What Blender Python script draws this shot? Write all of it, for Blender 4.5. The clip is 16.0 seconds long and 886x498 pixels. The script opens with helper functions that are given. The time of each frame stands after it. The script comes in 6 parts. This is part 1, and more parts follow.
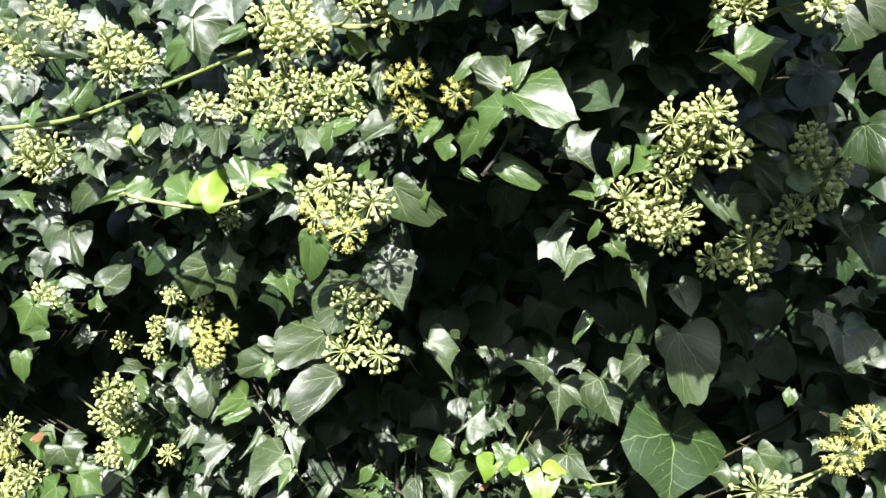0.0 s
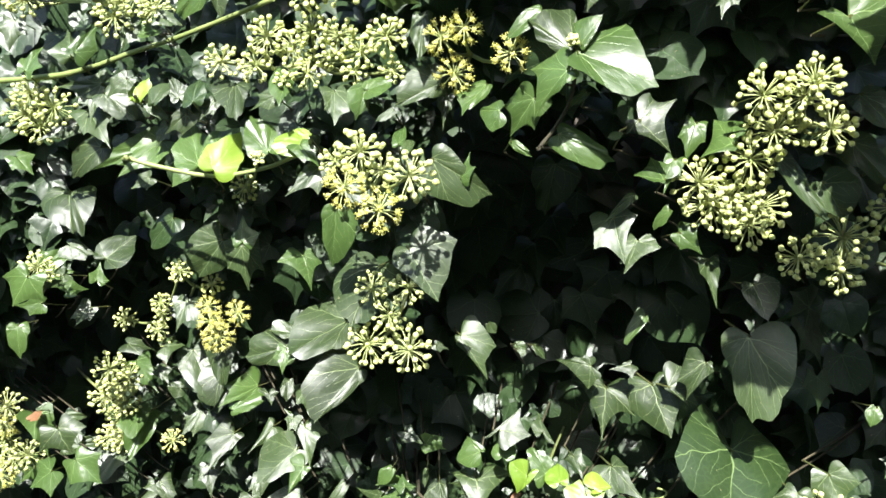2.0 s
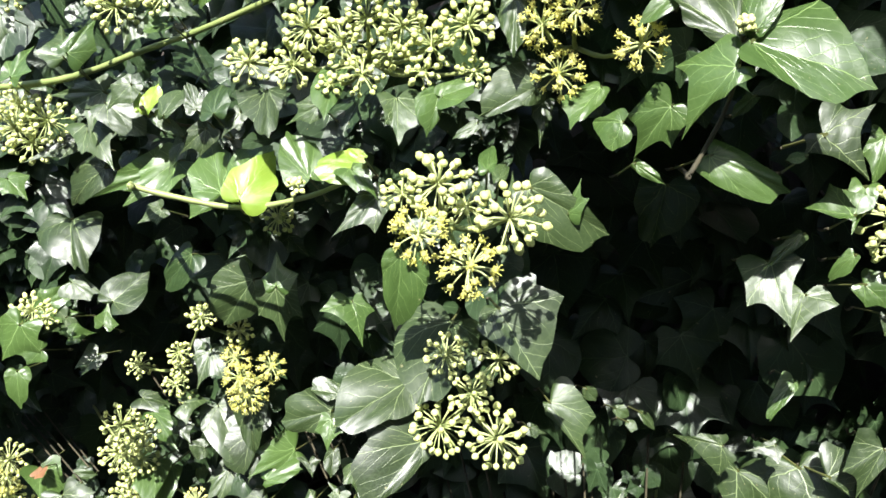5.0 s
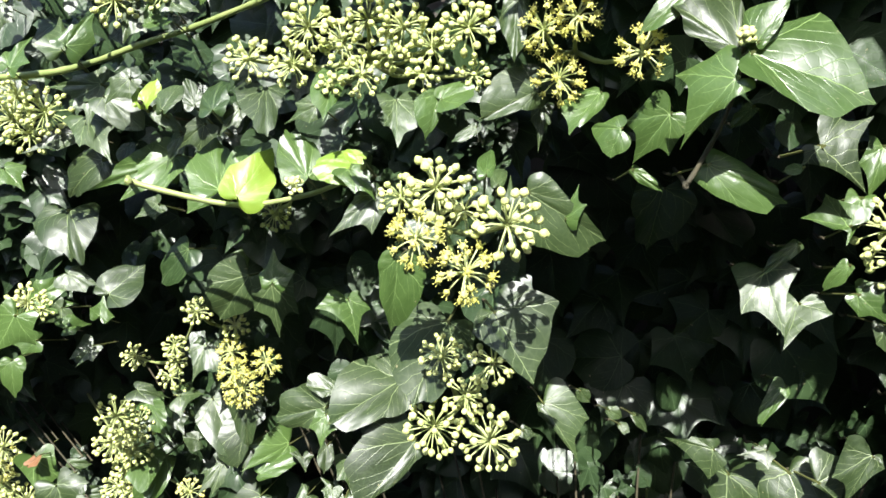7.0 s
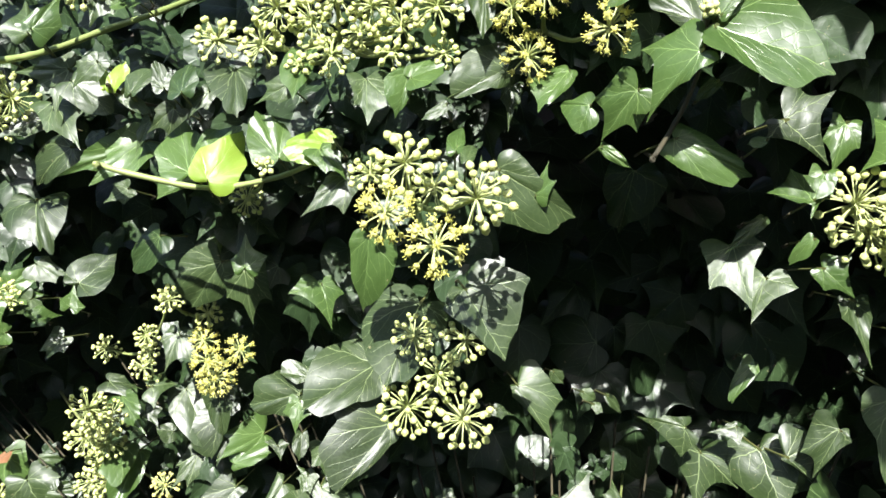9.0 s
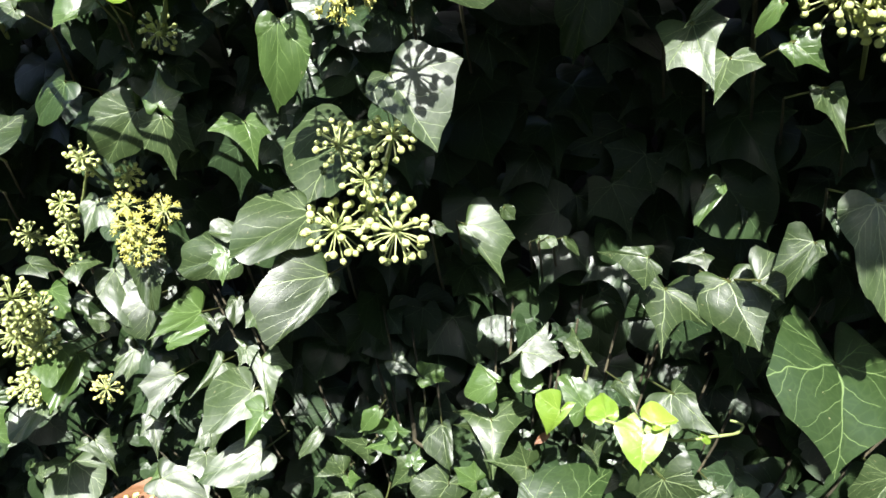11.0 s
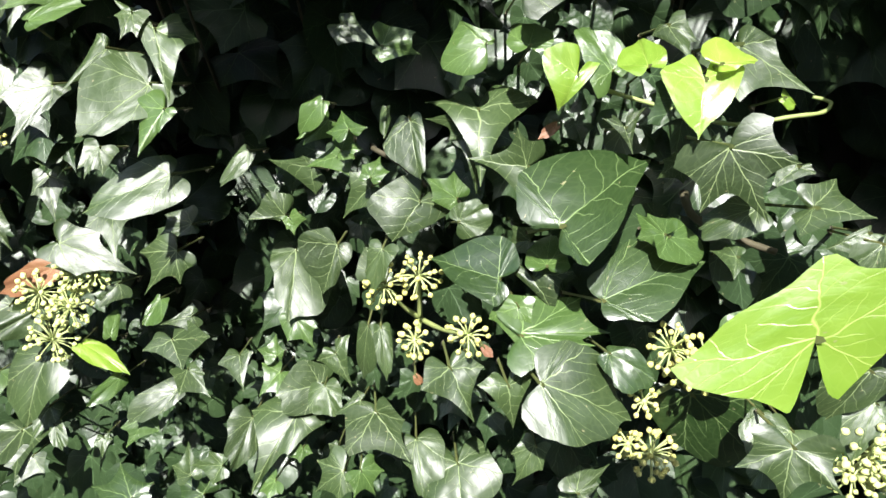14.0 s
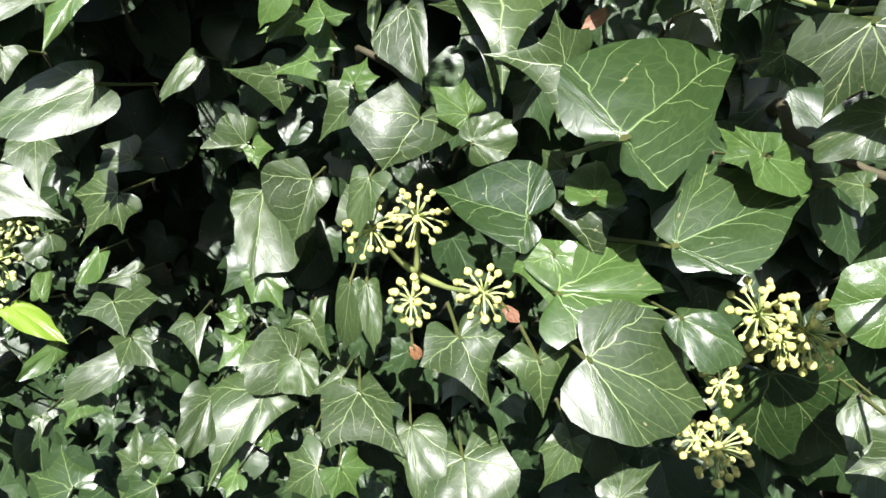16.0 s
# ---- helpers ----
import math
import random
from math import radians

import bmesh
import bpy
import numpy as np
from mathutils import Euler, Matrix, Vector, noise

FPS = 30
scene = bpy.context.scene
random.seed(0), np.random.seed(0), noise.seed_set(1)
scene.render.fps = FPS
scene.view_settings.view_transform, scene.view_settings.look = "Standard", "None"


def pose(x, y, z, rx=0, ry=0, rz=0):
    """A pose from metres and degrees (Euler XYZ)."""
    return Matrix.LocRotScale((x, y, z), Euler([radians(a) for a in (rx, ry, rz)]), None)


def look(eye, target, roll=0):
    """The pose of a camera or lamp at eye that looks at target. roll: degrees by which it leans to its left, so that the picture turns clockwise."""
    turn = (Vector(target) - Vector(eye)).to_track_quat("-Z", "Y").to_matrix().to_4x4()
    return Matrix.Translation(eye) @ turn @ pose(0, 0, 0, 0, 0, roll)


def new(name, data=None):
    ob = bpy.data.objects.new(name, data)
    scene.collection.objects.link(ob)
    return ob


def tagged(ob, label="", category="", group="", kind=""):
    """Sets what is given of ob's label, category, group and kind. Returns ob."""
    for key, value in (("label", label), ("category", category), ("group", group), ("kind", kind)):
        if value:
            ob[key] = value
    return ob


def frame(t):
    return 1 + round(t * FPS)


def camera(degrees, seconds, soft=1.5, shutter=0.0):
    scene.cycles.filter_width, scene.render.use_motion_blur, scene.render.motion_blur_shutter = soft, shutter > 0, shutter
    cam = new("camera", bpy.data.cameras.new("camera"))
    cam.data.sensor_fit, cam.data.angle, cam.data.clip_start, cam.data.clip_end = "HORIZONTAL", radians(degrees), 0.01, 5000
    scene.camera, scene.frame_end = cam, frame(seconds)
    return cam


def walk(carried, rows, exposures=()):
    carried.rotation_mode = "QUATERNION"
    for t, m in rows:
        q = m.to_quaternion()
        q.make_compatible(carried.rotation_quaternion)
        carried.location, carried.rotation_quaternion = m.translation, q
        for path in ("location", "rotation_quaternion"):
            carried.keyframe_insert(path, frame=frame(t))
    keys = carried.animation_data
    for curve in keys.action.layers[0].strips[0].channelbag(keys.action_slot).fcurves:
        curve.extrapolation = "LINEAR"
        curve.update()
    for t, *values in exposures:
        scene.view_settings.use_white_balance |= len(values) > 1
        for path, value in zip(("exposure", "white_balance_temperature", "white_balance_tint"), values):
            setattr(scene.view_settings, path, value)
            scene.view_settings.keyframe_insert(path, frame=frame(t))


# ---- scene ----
cam = camera(61.8, 16.0, soft=1.6)
PATH = [
    (0, (0.0, 0.0, 1.4), (0.0, 2.0, 1.4), 0.0),
    (0.5, (0.0, 0.028, 1.394), (-0.002, 2.028, 1.38), -0.5),
    (1, (-0.002, 0.047, 1.395), (-0.017, 2.047, 1.363), 0.1),
    (1.5, (-0.008, 0.056, 1.392), (-0.035, 2.056, 1.346), 1.7),
    (2, (-0.02, 0.077, 1.403), (-0.059, 2.076, 1.344), 2.1),
    (2.5, (-0.033, 0.112, 1.416), (-0.091, 2.111, 1.368), 2.3),
    (3, (-0.047, 0.143, 1.425), (-0.112, 2.142, 1.385), 1.9),
    (3.5, (-0.056, 0.173, 1.427), (-0.132, 2.171, 1.369), 1.6),
    (4, (-0.061, 0.204, 1.429), (-0.16, 2.2, 1.353), 0.7),
    (4.2, (-0.064, 0.209, 1.43), (-0.178, 2.205, 1.358), 1.6),
    (6.3, (-0.062, 0.204, 1.439), (-0.168, 2.199, 1.344), 1.7),
    (6.5, (-0.062, 0.202, 1.443), (-0.169, 2.196, 1.342), 1.9),
    (7, (-0.064, 0.208, 1.439), (-0.163, 2.203, 1.338), 2.7),
    (7.5, (-0.063, 0.208, 1.441), (-0.152, 2.204, 1.343), 2.8),
    (8, (-0.063, 0.206, 1.444), (-0.14, 2.203, 1.353), 2.9),
    (8.2, (-0.062, 0.206, 1.444), (-0.131, 2.202, 1.352), 3.0),
    (10.3, (-0.043, 0.223, 1.371), (-0.033, 2.22, 1.257), 0.1),
    (10.5, (-0.034, 0.233, 1.364), (-0.03, 2.227, 1.213), -0.4),
    (11, (-0.031, 0.249, 1.337), (-0.022, 2.241, 1.155), 0.3),
    (11.5, (-0.026, 0.262, 1.313), (-0.017, 2.249, 1.092), -0.0),
    (12, (-0.024, 0.283, 1.281), (-0.007, 2.265, 1.017), -0.0),
    (12.5, (-0.023, 0.302, 1.255), (0.008, 2.278, 0.942), -0.7),
    (13, (-0.023, 0.323, 1.232), (0.023, 2.285, 0.848), -0.9),
    (13.5, (-0.024, 0.35, 1.205), (0.033, 2.3, 0.765), -0.2),
    (14, (-0.024, 0.378, 1.19), (0.04, 2.318, 0.707), 0.4),
    (14.5, (-0.022, 0.404, 1.177), (0.047, 2.339, 0.675), 0.2),
    (15, (-0.022, 0.429, 1.167), (0.055, 2.358, 0.641), 0.0),
    (15.5, (-0.026, 0.45, 1.16), (0.063, 2.375, 0.624), 0.8),
    (16, (-0.028, 0.466, 1.151), (0.067, 2.386, 0.598), 1.2),
]
walk(cam, [(t, look(eye, target, roll)) for t, eye, target, roll in PATH],
     [(0.0, 1.55), (3.0, 1.64), (4.5, 1.58), (6.5, 1.50), (8.2, 1.50), (11.0, 1.62), (12.3, 1.66), (14.0, 1.52), (16.0, 1.52)])

# ---- light ----
SUN_UP, SUN_SIDE = 40.0, -8.0  # elevation, and degrees to the right of straight behind the viewer
world = bpy.data.worlds.new("sky")
scene.world = world
world.use_nodes = True
sky = world.node_tree.nodes.new("ShaderNodeTexSky")
sky.sky_type, sky.sun_disc = "NISHITA", False
sky.sun_elevation, sky.sun_rotation = radians(SUN_UP), radians(180 - SUN_SIDE)
back = world.node_tree.nodes["Background"]
back.inputs["Strength"].default_value = 0.15
world.node_tree.links.new(sky.outputs[0], back.inputs["Color"])
sun = new("sun", bpy.data.lights.new("sun", "SUN"))
sun.data.energy, sun.data.angle, sun.data.color = 5.0, radians(0.53), (1.0, 0.985, 0.96)
way = Vector((math.sin(radians(SUN_SIDE)) * math.cos(radians(SUN_UP)), -math.cos(radians(SUN_SIDE)) * math.cos(radians(SUN_UP)), math.sin(radians(SUN_UP))))
sun.matrix_world = look(way * 5 + Vector((0, 0.7, 1.3)), (0, 0.7, 1.3))


# ---- materials ----
def material(name):
    m = bpy.data.materials.new(name)
    m.use_nodes = True
    m.node_tree.nodes.clear()
    return m, m.node_tree.nodes, m.node_tree.links


def maths(nodes, links, op, a, b=None, clamp=False):
    n = nodes.new("ShaderNodeMath")
    n.operation, n.use_clamp = op, clamp
    for i, v in enumerate((a, b)):
        if v is None:
            continue
        if isinstance(v, (int, float)):
            n.inputs[i].default_value = v
        else:
            links.new(v, n.inputs[i])
    return n.outputs[0]


def mixed(nodes, links, fac, a, b, kind="MIX"):
    n = nodes.new("ShaderNodeMix")
    n.data_type, n.blend_type = "RGBA", kind
    for key, v in ((0, fac), (6, a), (7, b)):
        if isinstance(v, (int, float)):
            n.inputs[key].default_value = v
        elif isinstance(v, tuple):
            n.inputs[key].default_value = (*v, 1)
        else:
            links.new(v, n.inputs[key])
    return n.outputs[2]


def leaf_material(name, dark, light, vein, glow, rough, by_island=False, gloss=0.5):
    """Ivy leaf: palmate veins laid out in the leaf's own plane, mottled green, waxy gloss, light coming through."""
    m, nodes, links = material(name)
    uv = nodes.new("ShaderNodeUVMap")
    sep = nodes.new("ShaderNodeSeparateXYZ")
    links.new(uv.outputs[0], sep.inputs[0])
    # leaf plane: x across, y along the midrib, base at (0, 0), tip at (0, 1)
    x = maths(nodes, links, "MULTIPLY", maths(nodes, links, "SUBTRACT", sep.outputs[0], 0.5), 3.0)
    y = maths(nodes, links, "MULTIPLY", maths(nodes, links, "SUBTRACT", sep.outputs[1], 0.4), 3.0)
    if by_island:
        chance = nodes.new("ShaderNodeNewGeometry").outputs["Random Per Island"]
    else:
        chance = nodes.new("ShaderNodeObjectInfo").outputs["Random"]
    own = nodes.new("ShaderNodeCombineXYZ")
    links.new(maths(nodes, links, "MULTIPLY", chance, 40.0), own.inputs[2])
    place = nodes.new("ShaderNodeVectorMath")
    links.new(uv.outputs[0], place.inputs[0])
    links.new(own.outputs[0], place.inputs[1])
    drift = nodes.new("ShaderNodeTexNoise")
    drift.inputs["Scale"].default_value, drift.inputs["Detail"].default_value = 9.0, 2.0
    links.new(place.outputs[0], drift.inputs["Vector"])
    shift = nodes.new("ShaderNodeSeparateColor")
    links.new(drift.outputs["Color"], shift.inputs[0])
    y = maths(nodes, links, "ADD", y, maths(nodes, links, "MULTIPLY", maths(nodes, links, "SUBTRACT", shift.outputs[0], 0.5), 0.16))
    x = maths(nodes, links, "ADD", x, maths(nodes, links, "MULTIPLY", maths(nodes, links, "SUBTRACT", shift.outputs[1], 0.5), 0.10))
    ax = maths(nodes, links, "ABSOLUTE", x)
    flank = maths(nodes, links, "MULTIPLY", maths(nodes, links, "GREATER_THAN", x, 0.0), 0.37)
    main, side = None, None
    for angle, reach, start in ((0, 1.05, 0.0), (50, 0.9, 0.23), (103, 0.62, 0.61)):
        c, s = math.cos(radians(angle)), math.sin(radians(angle))
        along = maths(nodes, links, "ADD", maths(nodes, links, "MULTIPLY", ax, s), maths(nodes, links, "MULTIPLY", y, c))
        aside = maths(nodes, links, "SUBTRACT", maths(nodes, links, "MULTIPLY", ax, c), maths(nodes, links, "MULTIPLY", y, s))
        across = maths(nodes, links, "ABSOLUTE", aside)
        taper = maths(nodes, links, "MULTIPLY", maths(nodes, links, "SUBTRACT", reach, along, True), 0.0085)
        width = maths(nodes, links, "ADD", taper, 0.0036)
        line = maths(nodes, links, "SUBTRACT", 1.0, maths(nodes, links, "DIVIDE", across, width), True)
        line = maths(nodes, links, "MULTIPLY", line, maths(nodes, links, "GREATER_THAN", along, 0.0))
        main = line if main is None else maths(nodes, links, "MAXIMUM", main, line)
        # side veins leave the main one at a slant, by turns on either hand, and bend towards the tip
        hand = maths(nodes, links, "ADD", maths(nodes, links, "MULTIPLY", maths(nodes, links, "GREATER_THAN", aside, 0.0), 0.45), maths(nodes, links, "ADD", flank, start))
        slant = maths(nodes, links, "MULTIPLY", across, maths(nodes, links, "SUBTRACT", 1.75, maths(nodes, links, "MULTIPLY", across, 1.4)))
        rung = maths(nodes, links, "FRACT", maths(nodes, links, "ADD", maths(nodes, links, "MULTIPLY", maths(nodes, links, "SUBTRACT", along, slant), 5.0), hand))
        rung = maths(nodes, links, "ABSOLUTE", maths(nodes, links, "SUBTRACT", rung, 0.5))
        thick = maths(nodes, links, "MULTIPLY", maths(nodes, links, "SUBTRACT", 0.36, across, True), 0.09)
        rung = maths(nodes, links, "SUBTRACT", 1.0, maths(nodes, links, "DIVIDE", rung, maths(nodes, links, "ADD", thick, 0.015)), True)
        near = maths(nodes, links, "LESS_THAN", across, maths(nodes, links, "MULTIPLY", along, 0.44))
        rung = maths(nodes, links, "MULTIPLY", maths(nodes, links, "MULTIPLY", rung, near), maths(nodes, links, "GREATER_THAN", along, 0.06))
        side = rung if side is None else maths(nodes, links, "MAXIMUM", side, rung)
    veins = maths(nodes, links, "MAXIMUM", main, maths(nodes, links, "MULTIPLY", side, 0.62))
    net = nodes.new("ShaderNodeTexVoronoi")
    net.feature = "DISTANCE_TO_EDGE"
    net.inputs["Scale"].default_value = 34.0
    links.new(uv.outputs[0], net.inputs["Vector"])
    mesh_vein = maths(nodes, links, "SUBTRACT", 1.0, maths(nodes, links, "MULTIPLY", net.outputs["Distance"], 9.0), True)
    mottle = nodes.new("ShaderNodeTexNoise")
    mottle.inputs["Scale"].default_value, mottle.inputs["Detail"].default_value = 5.0, 5.0
    links.new(place.outputs[0], mottle.inputs["Vector"])
    blend = maths(nodes, links, "ADD", maths(nodes, links, "MULTIPLY", chance, 0.7), maths(nodes, links, "MULTIPLY", maths(nodes, links, "SUBTRACT", mottle.outputs["Fac"], 0.4), 1.1), True)
    green = mixed(nodes, links, blend, dark, light)
    green = mixed(nodes, links, maths(nodes, links, "MULTIPLY", mesh_vein, 0.05), green, vein)
    green = mixed(nodes, links, maths(nodes, links, "MULTIPLY", veins, 0.80), green, vein)
    # small dry specks
    speck = nodes.new("ShaderNodeTexNoise")
    speck.inputs["Scale"].default_value, speck.inputs["Detail"].default_value = 38.0, 2.0
    links.new(place.outputs[0], speck.inputs["Vector"])
    green = mixed(nodes, links, maths(nodes, links, "MULTIPLY", maths(nodes, links, "GREATER_THAN", speck.outputs["Fac"], 0.74), 0.5), green, (0.30, 0.27, 0.15))
    bump = nodes.new("ShaderNodeBump")
    bump.inputs["Strength"].default_value, bump.inputs["Distance"].default_value = 0.27, 0.0006
    relief = maths(nodes, links, "ADD", maths(nodes, links, "MULTIPLY", veins, -0.7), maths(nodes, links, "MULTIPLY", mesh_vein, -0.13))
    swell = nodes.new("ShaderNodeTexNoise")
    swell.inputs["Scale"].default_value, swell.inputs["Detail"].default_value = 9.0, 1.0
    links.new(place.outputs[0], swell.inputs["Vector"])
    relief = maths(nodes, links, "ADD", relief, maths(nodes, links, "MULTIPLY", swell.outputs["Fac"], 7.0))
    links.new(relief, bump.inputs["Height"])
    shader = nodes.new("ShaderNodeBsdfPrincipled")
    links.new(green, shader.inputs["Base Color"])
    links.new(bump.outputs[0], shader.inputs["Normal"])
    gloss_rough = maths(nodes, links, "ADD", maths(nodes, links, "MULTIPLY", mottle.outputs["Fac"], 0.10), rough - 0.05)
    links.new(gloss_rough, shader.inputs["Roughness"])
    shader.inputs["Specular IOR Level"].default_value = gloss
    thin = nodes.new("ShaderNodeBsdfTranslucent")
    links.new(mixed(nodes, links, 0.55, green, vein), thin.inputs["Color"])
    both = nodes.new("ShaderNodeMixShader")
    both.inputs[0].default_value = glow
    links.new(shader.outputs[0], both.inputs[1])
    links.new(thin.outputs[0], both.inputs[2])
    out = nodes.new("ShaderNodeOutputMaterial")
    links.new(both.outputs[0], out.inputs[0])
    return m


def plain_material(name, a, b, scale, rough, bump_depth=0.0, by_object=True, glow=0.0):
    """Two colours mixed by noise and by chance, with a fine relief."""
    m, nodes, links = material(name)
    coord = nodes.new("ShaderNodeTexCoord")
    grain = nodes.new("ShaderNodeTexNoise")
    grain.inputs["Scale"].default_value, grain.inputs["Detail"].default_value = scale, 6.0
    links.new(coord.outputs["Object"], grain.inputs["Vector"])
    fac = maths(nodes, links, "MULTIPLY", maths(nodes, links, "SUBTRACT", grain.outputs["Fac"], 0.3), 2.2, True)
    if by_object:
        info = nodes.new("ShaderNodeObjectInfo")
        fac = maths(nodes, links, "ADD", maths(nodes, links, "MULTIPLY", fac, 0.5), maths(nodes, links, "MULTIPLY", info.outputs["Random"], 0.5))
    shader = nodes.new("ShaderNodeBsdfPrincipled")
    colour = mixed(nodes, links, fac, a, b)
    links.new(colour, shader.inputs["Base Color"])
    shader.inputs["Roughness"].default_value = rough
    if bump_depth:
        bump = nodes.new("ShaderNodeBump")
        bump.inputs["Strength"].default_value, bump.inputs["Distance"].default_value = 0.6, bump_depth
        links.new(grain.outputs["Fac"], bump.inputs["Height"])
        links.new(bump.outputs[0], shader.inputs["Normal"])
    out = nodes.new("ShaderNodeOutputMaterial")
    if glow:
        thin = nodes.new("ShaderNodeBsdfTranslucent")
        links.new(colour, thin.inputs["Color"])
        both = nodes.new("ShaderNodeMixShader")
        both.inputs[0].default_value = glow
        links.new(shader.outputs[0], both.inputs[1])
        links.new(thin.outputs[0], both.inputs[2])
        links.new(both.outputs[0], out.inputs[0])
    else:
        links.new(shader.outputs[0], out.inputs[0])
    return m


LEAF = {
    "mature": leaf_material("ivy_leaf_mature", (0.017, 0.030, 0.009), (0.043, 0.071, 0.022), (0.27, 0.34, 0.15), 0.10, 0.40, gloss=0.48),
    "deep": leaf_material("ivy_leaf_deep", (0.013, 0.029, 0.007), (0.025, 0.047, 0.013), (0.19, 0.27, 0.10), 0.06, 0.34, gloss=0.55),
    "fresh": leaf_material("ivy_leaf_fresh", (0.036, 0.070, 0.016), (0.070, 0.122, 0.030), (0.26, 0.38, 0.13), 0.18, 0.33, gloss=0.5),
    "dry": leaf_material("ivy_leaf_dry", (0.15, 0.055, 0.026), (0.26, 0.13, 0.06), (0.40, 0.28, 0.14), 0.15, 0.55),
    "lime": leaf_material("ivy_leaf_lime", (0.16, 0.28, 0.028), (0.29, 0.42, 0.055), (0.50, 0.60, 0.16), 0.40, 0.34, gloss=0.7),
}
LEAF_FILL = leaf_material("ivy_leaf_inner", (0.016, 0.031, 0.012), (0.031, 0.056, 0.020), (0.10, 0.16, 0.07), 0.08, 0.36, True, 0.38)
BUD = plain_material("flower_bud_green", (0.46, 0.51, 0.15), (0.72, 0.75, 0.32), 300.0, 0.5, 0.0004)
BUD_OPEN = plain_material("flower_open_yellow", (0.56, 0.54, 0.09), (0.78, 0.74, 0.26), 300.0, 0.55, 0.0004)
BUD_GOLD = plain_material("flower_bud_golden", (0.50, 0.48, 0.11), (0.72, 0.68, 0.27), 300.0, 0.45, 0.0004)
RAY = plain_material("flower_stalk_pale", (0.34, 0.40, 0.14), (0.48, 0.52, 0.24), 120.0, 0.55, 0.0002)
STEM = plain_material("stem_green", (0.16, 0.22, 0.06), (0.34, 0.36, 0.14), 60.0, 0.5, 0.0004)
WOOD = plain_material("stem_woody", (0.030, 0.027, 0.014), (0.078, 0.066, 0.034), 90.0, 0.8, 0.0012)
PETIOLE = plain_material("petiole_green", (0.06, 0.085, 0.025), (0.15, 0.15, 0.05), 80.0, 0.5)
# wall colour is darkened to stand for deep shade in the gaps
SHADE_WALL = plain_material("wall_gap_shade", (0.035, 0.030, 0.024), (0.085, 0.072, 0.058), 9.0, 0.9, 0.006, False)
EARTH = plain_material("garden_earth", (0.08, 0.066, 0.05), (0.17, 0.145, 0.11), 6.0, 0.95, 0.02, False)


# ---- meshes ----
def link_bm(name, bm, mat, parent=None):
    me = bpy.data.meshes.new(name)
    bm.to_mesh(me)
    bm.free()
    me.materials.append(mat)
    ob = new(name, me)
    ob.parent = parent
    return ob


def shared(name, me, parent, m):
    """An object of its own on a mesh that others use too."""
    ob = new(name, me)
    ob.parent = parent
    ob.matrix_basis = m
    return ob


def tube(bm, points, radii, sides=6):
    """A round stalk along points, with a radius at each."""
    pts = [Vector(p) for p in points]
    rings = []
    for i, p in enumerate(pts):
        ahead = (pts[min(i + 1, len(pts) - 1)] - pts[max(i - 1, 0)]).normalized()
        u = ahead.orthogonal().normalized() if not rings else (rings[-1][1] - ahead * rings[-1][1].dot(ahead)).normalized()
        v = ahead.cross(u)
        ring = [bm.verts.new(p + (u * math.cos(a) + v * math.sin(a)) * radii[i]) for a in (2 * math.pi * k / sides for k in range(sides))]
        rings.append((ring, u))
    for (a, _), (b, _) in zip(rings, rings[1:]):
        for k in range(sides):
            bm.faces.new((a[k], a[(k + 1) % sides], b[(k + 1) % sides], b[k])).smooth = True
    bm.faces.new(rings[0][0][::-1])
    bm.faces.new(rings[-1][0])


def bend(points, steps=4):
    """Catmull-Rom through the points."""
    p = [Vector(q) for q in points]
    p = [p[0] * 2 - p[1], *p, p[-1] * 2 - p[-2]]
    out = []
    for a, b, c, d in zip(p, p[1:], p[2:], p[3:]):
        for k in range(steps):
            t = k / steps
            out.append(0.5 * (2 * b + (c - a) * t + (2 * a - 5 * b + 4 * c - d) * t * t + (3 * b - a - 3 * c + d) * t ** 3))
    return out + [p[-2]]


# how a leaf of each kind is cut: bow of the edge between tip and lobe (inwards +), of the edge below the lobe, reach of the basal lobe, its turn
CUT = {
    "star": (0.62, 0.42, 0.74, 0.36),
    "tri": (0.40, 0.10, 0.62, 0.50),
    "arrow": (0.34, 0.14, 0.58, 0.52),
    "wavy": (-0.06, -0.10, 0.56, 0.80),
    "shield": (-0.14, -0.22, 0.80, 0.66),
    "fan": (0.0, -0.08, 0.60, 0.34),
    "blunt": (-0.20, -0.16, 0.66, 0.24),
    "round": (-0.42, -0.20, 0.74, 0.20),
    "blade": (-0.10, -0.06, 0.50, 0.14),
    "heart": (-0.34, -0.24, 0.64, 0.42),
    "cordate": (-0.40, -0.22, 0.70, 0.66),
    "oval": (-0.24, -0.10, 0.36, 0.50),
}


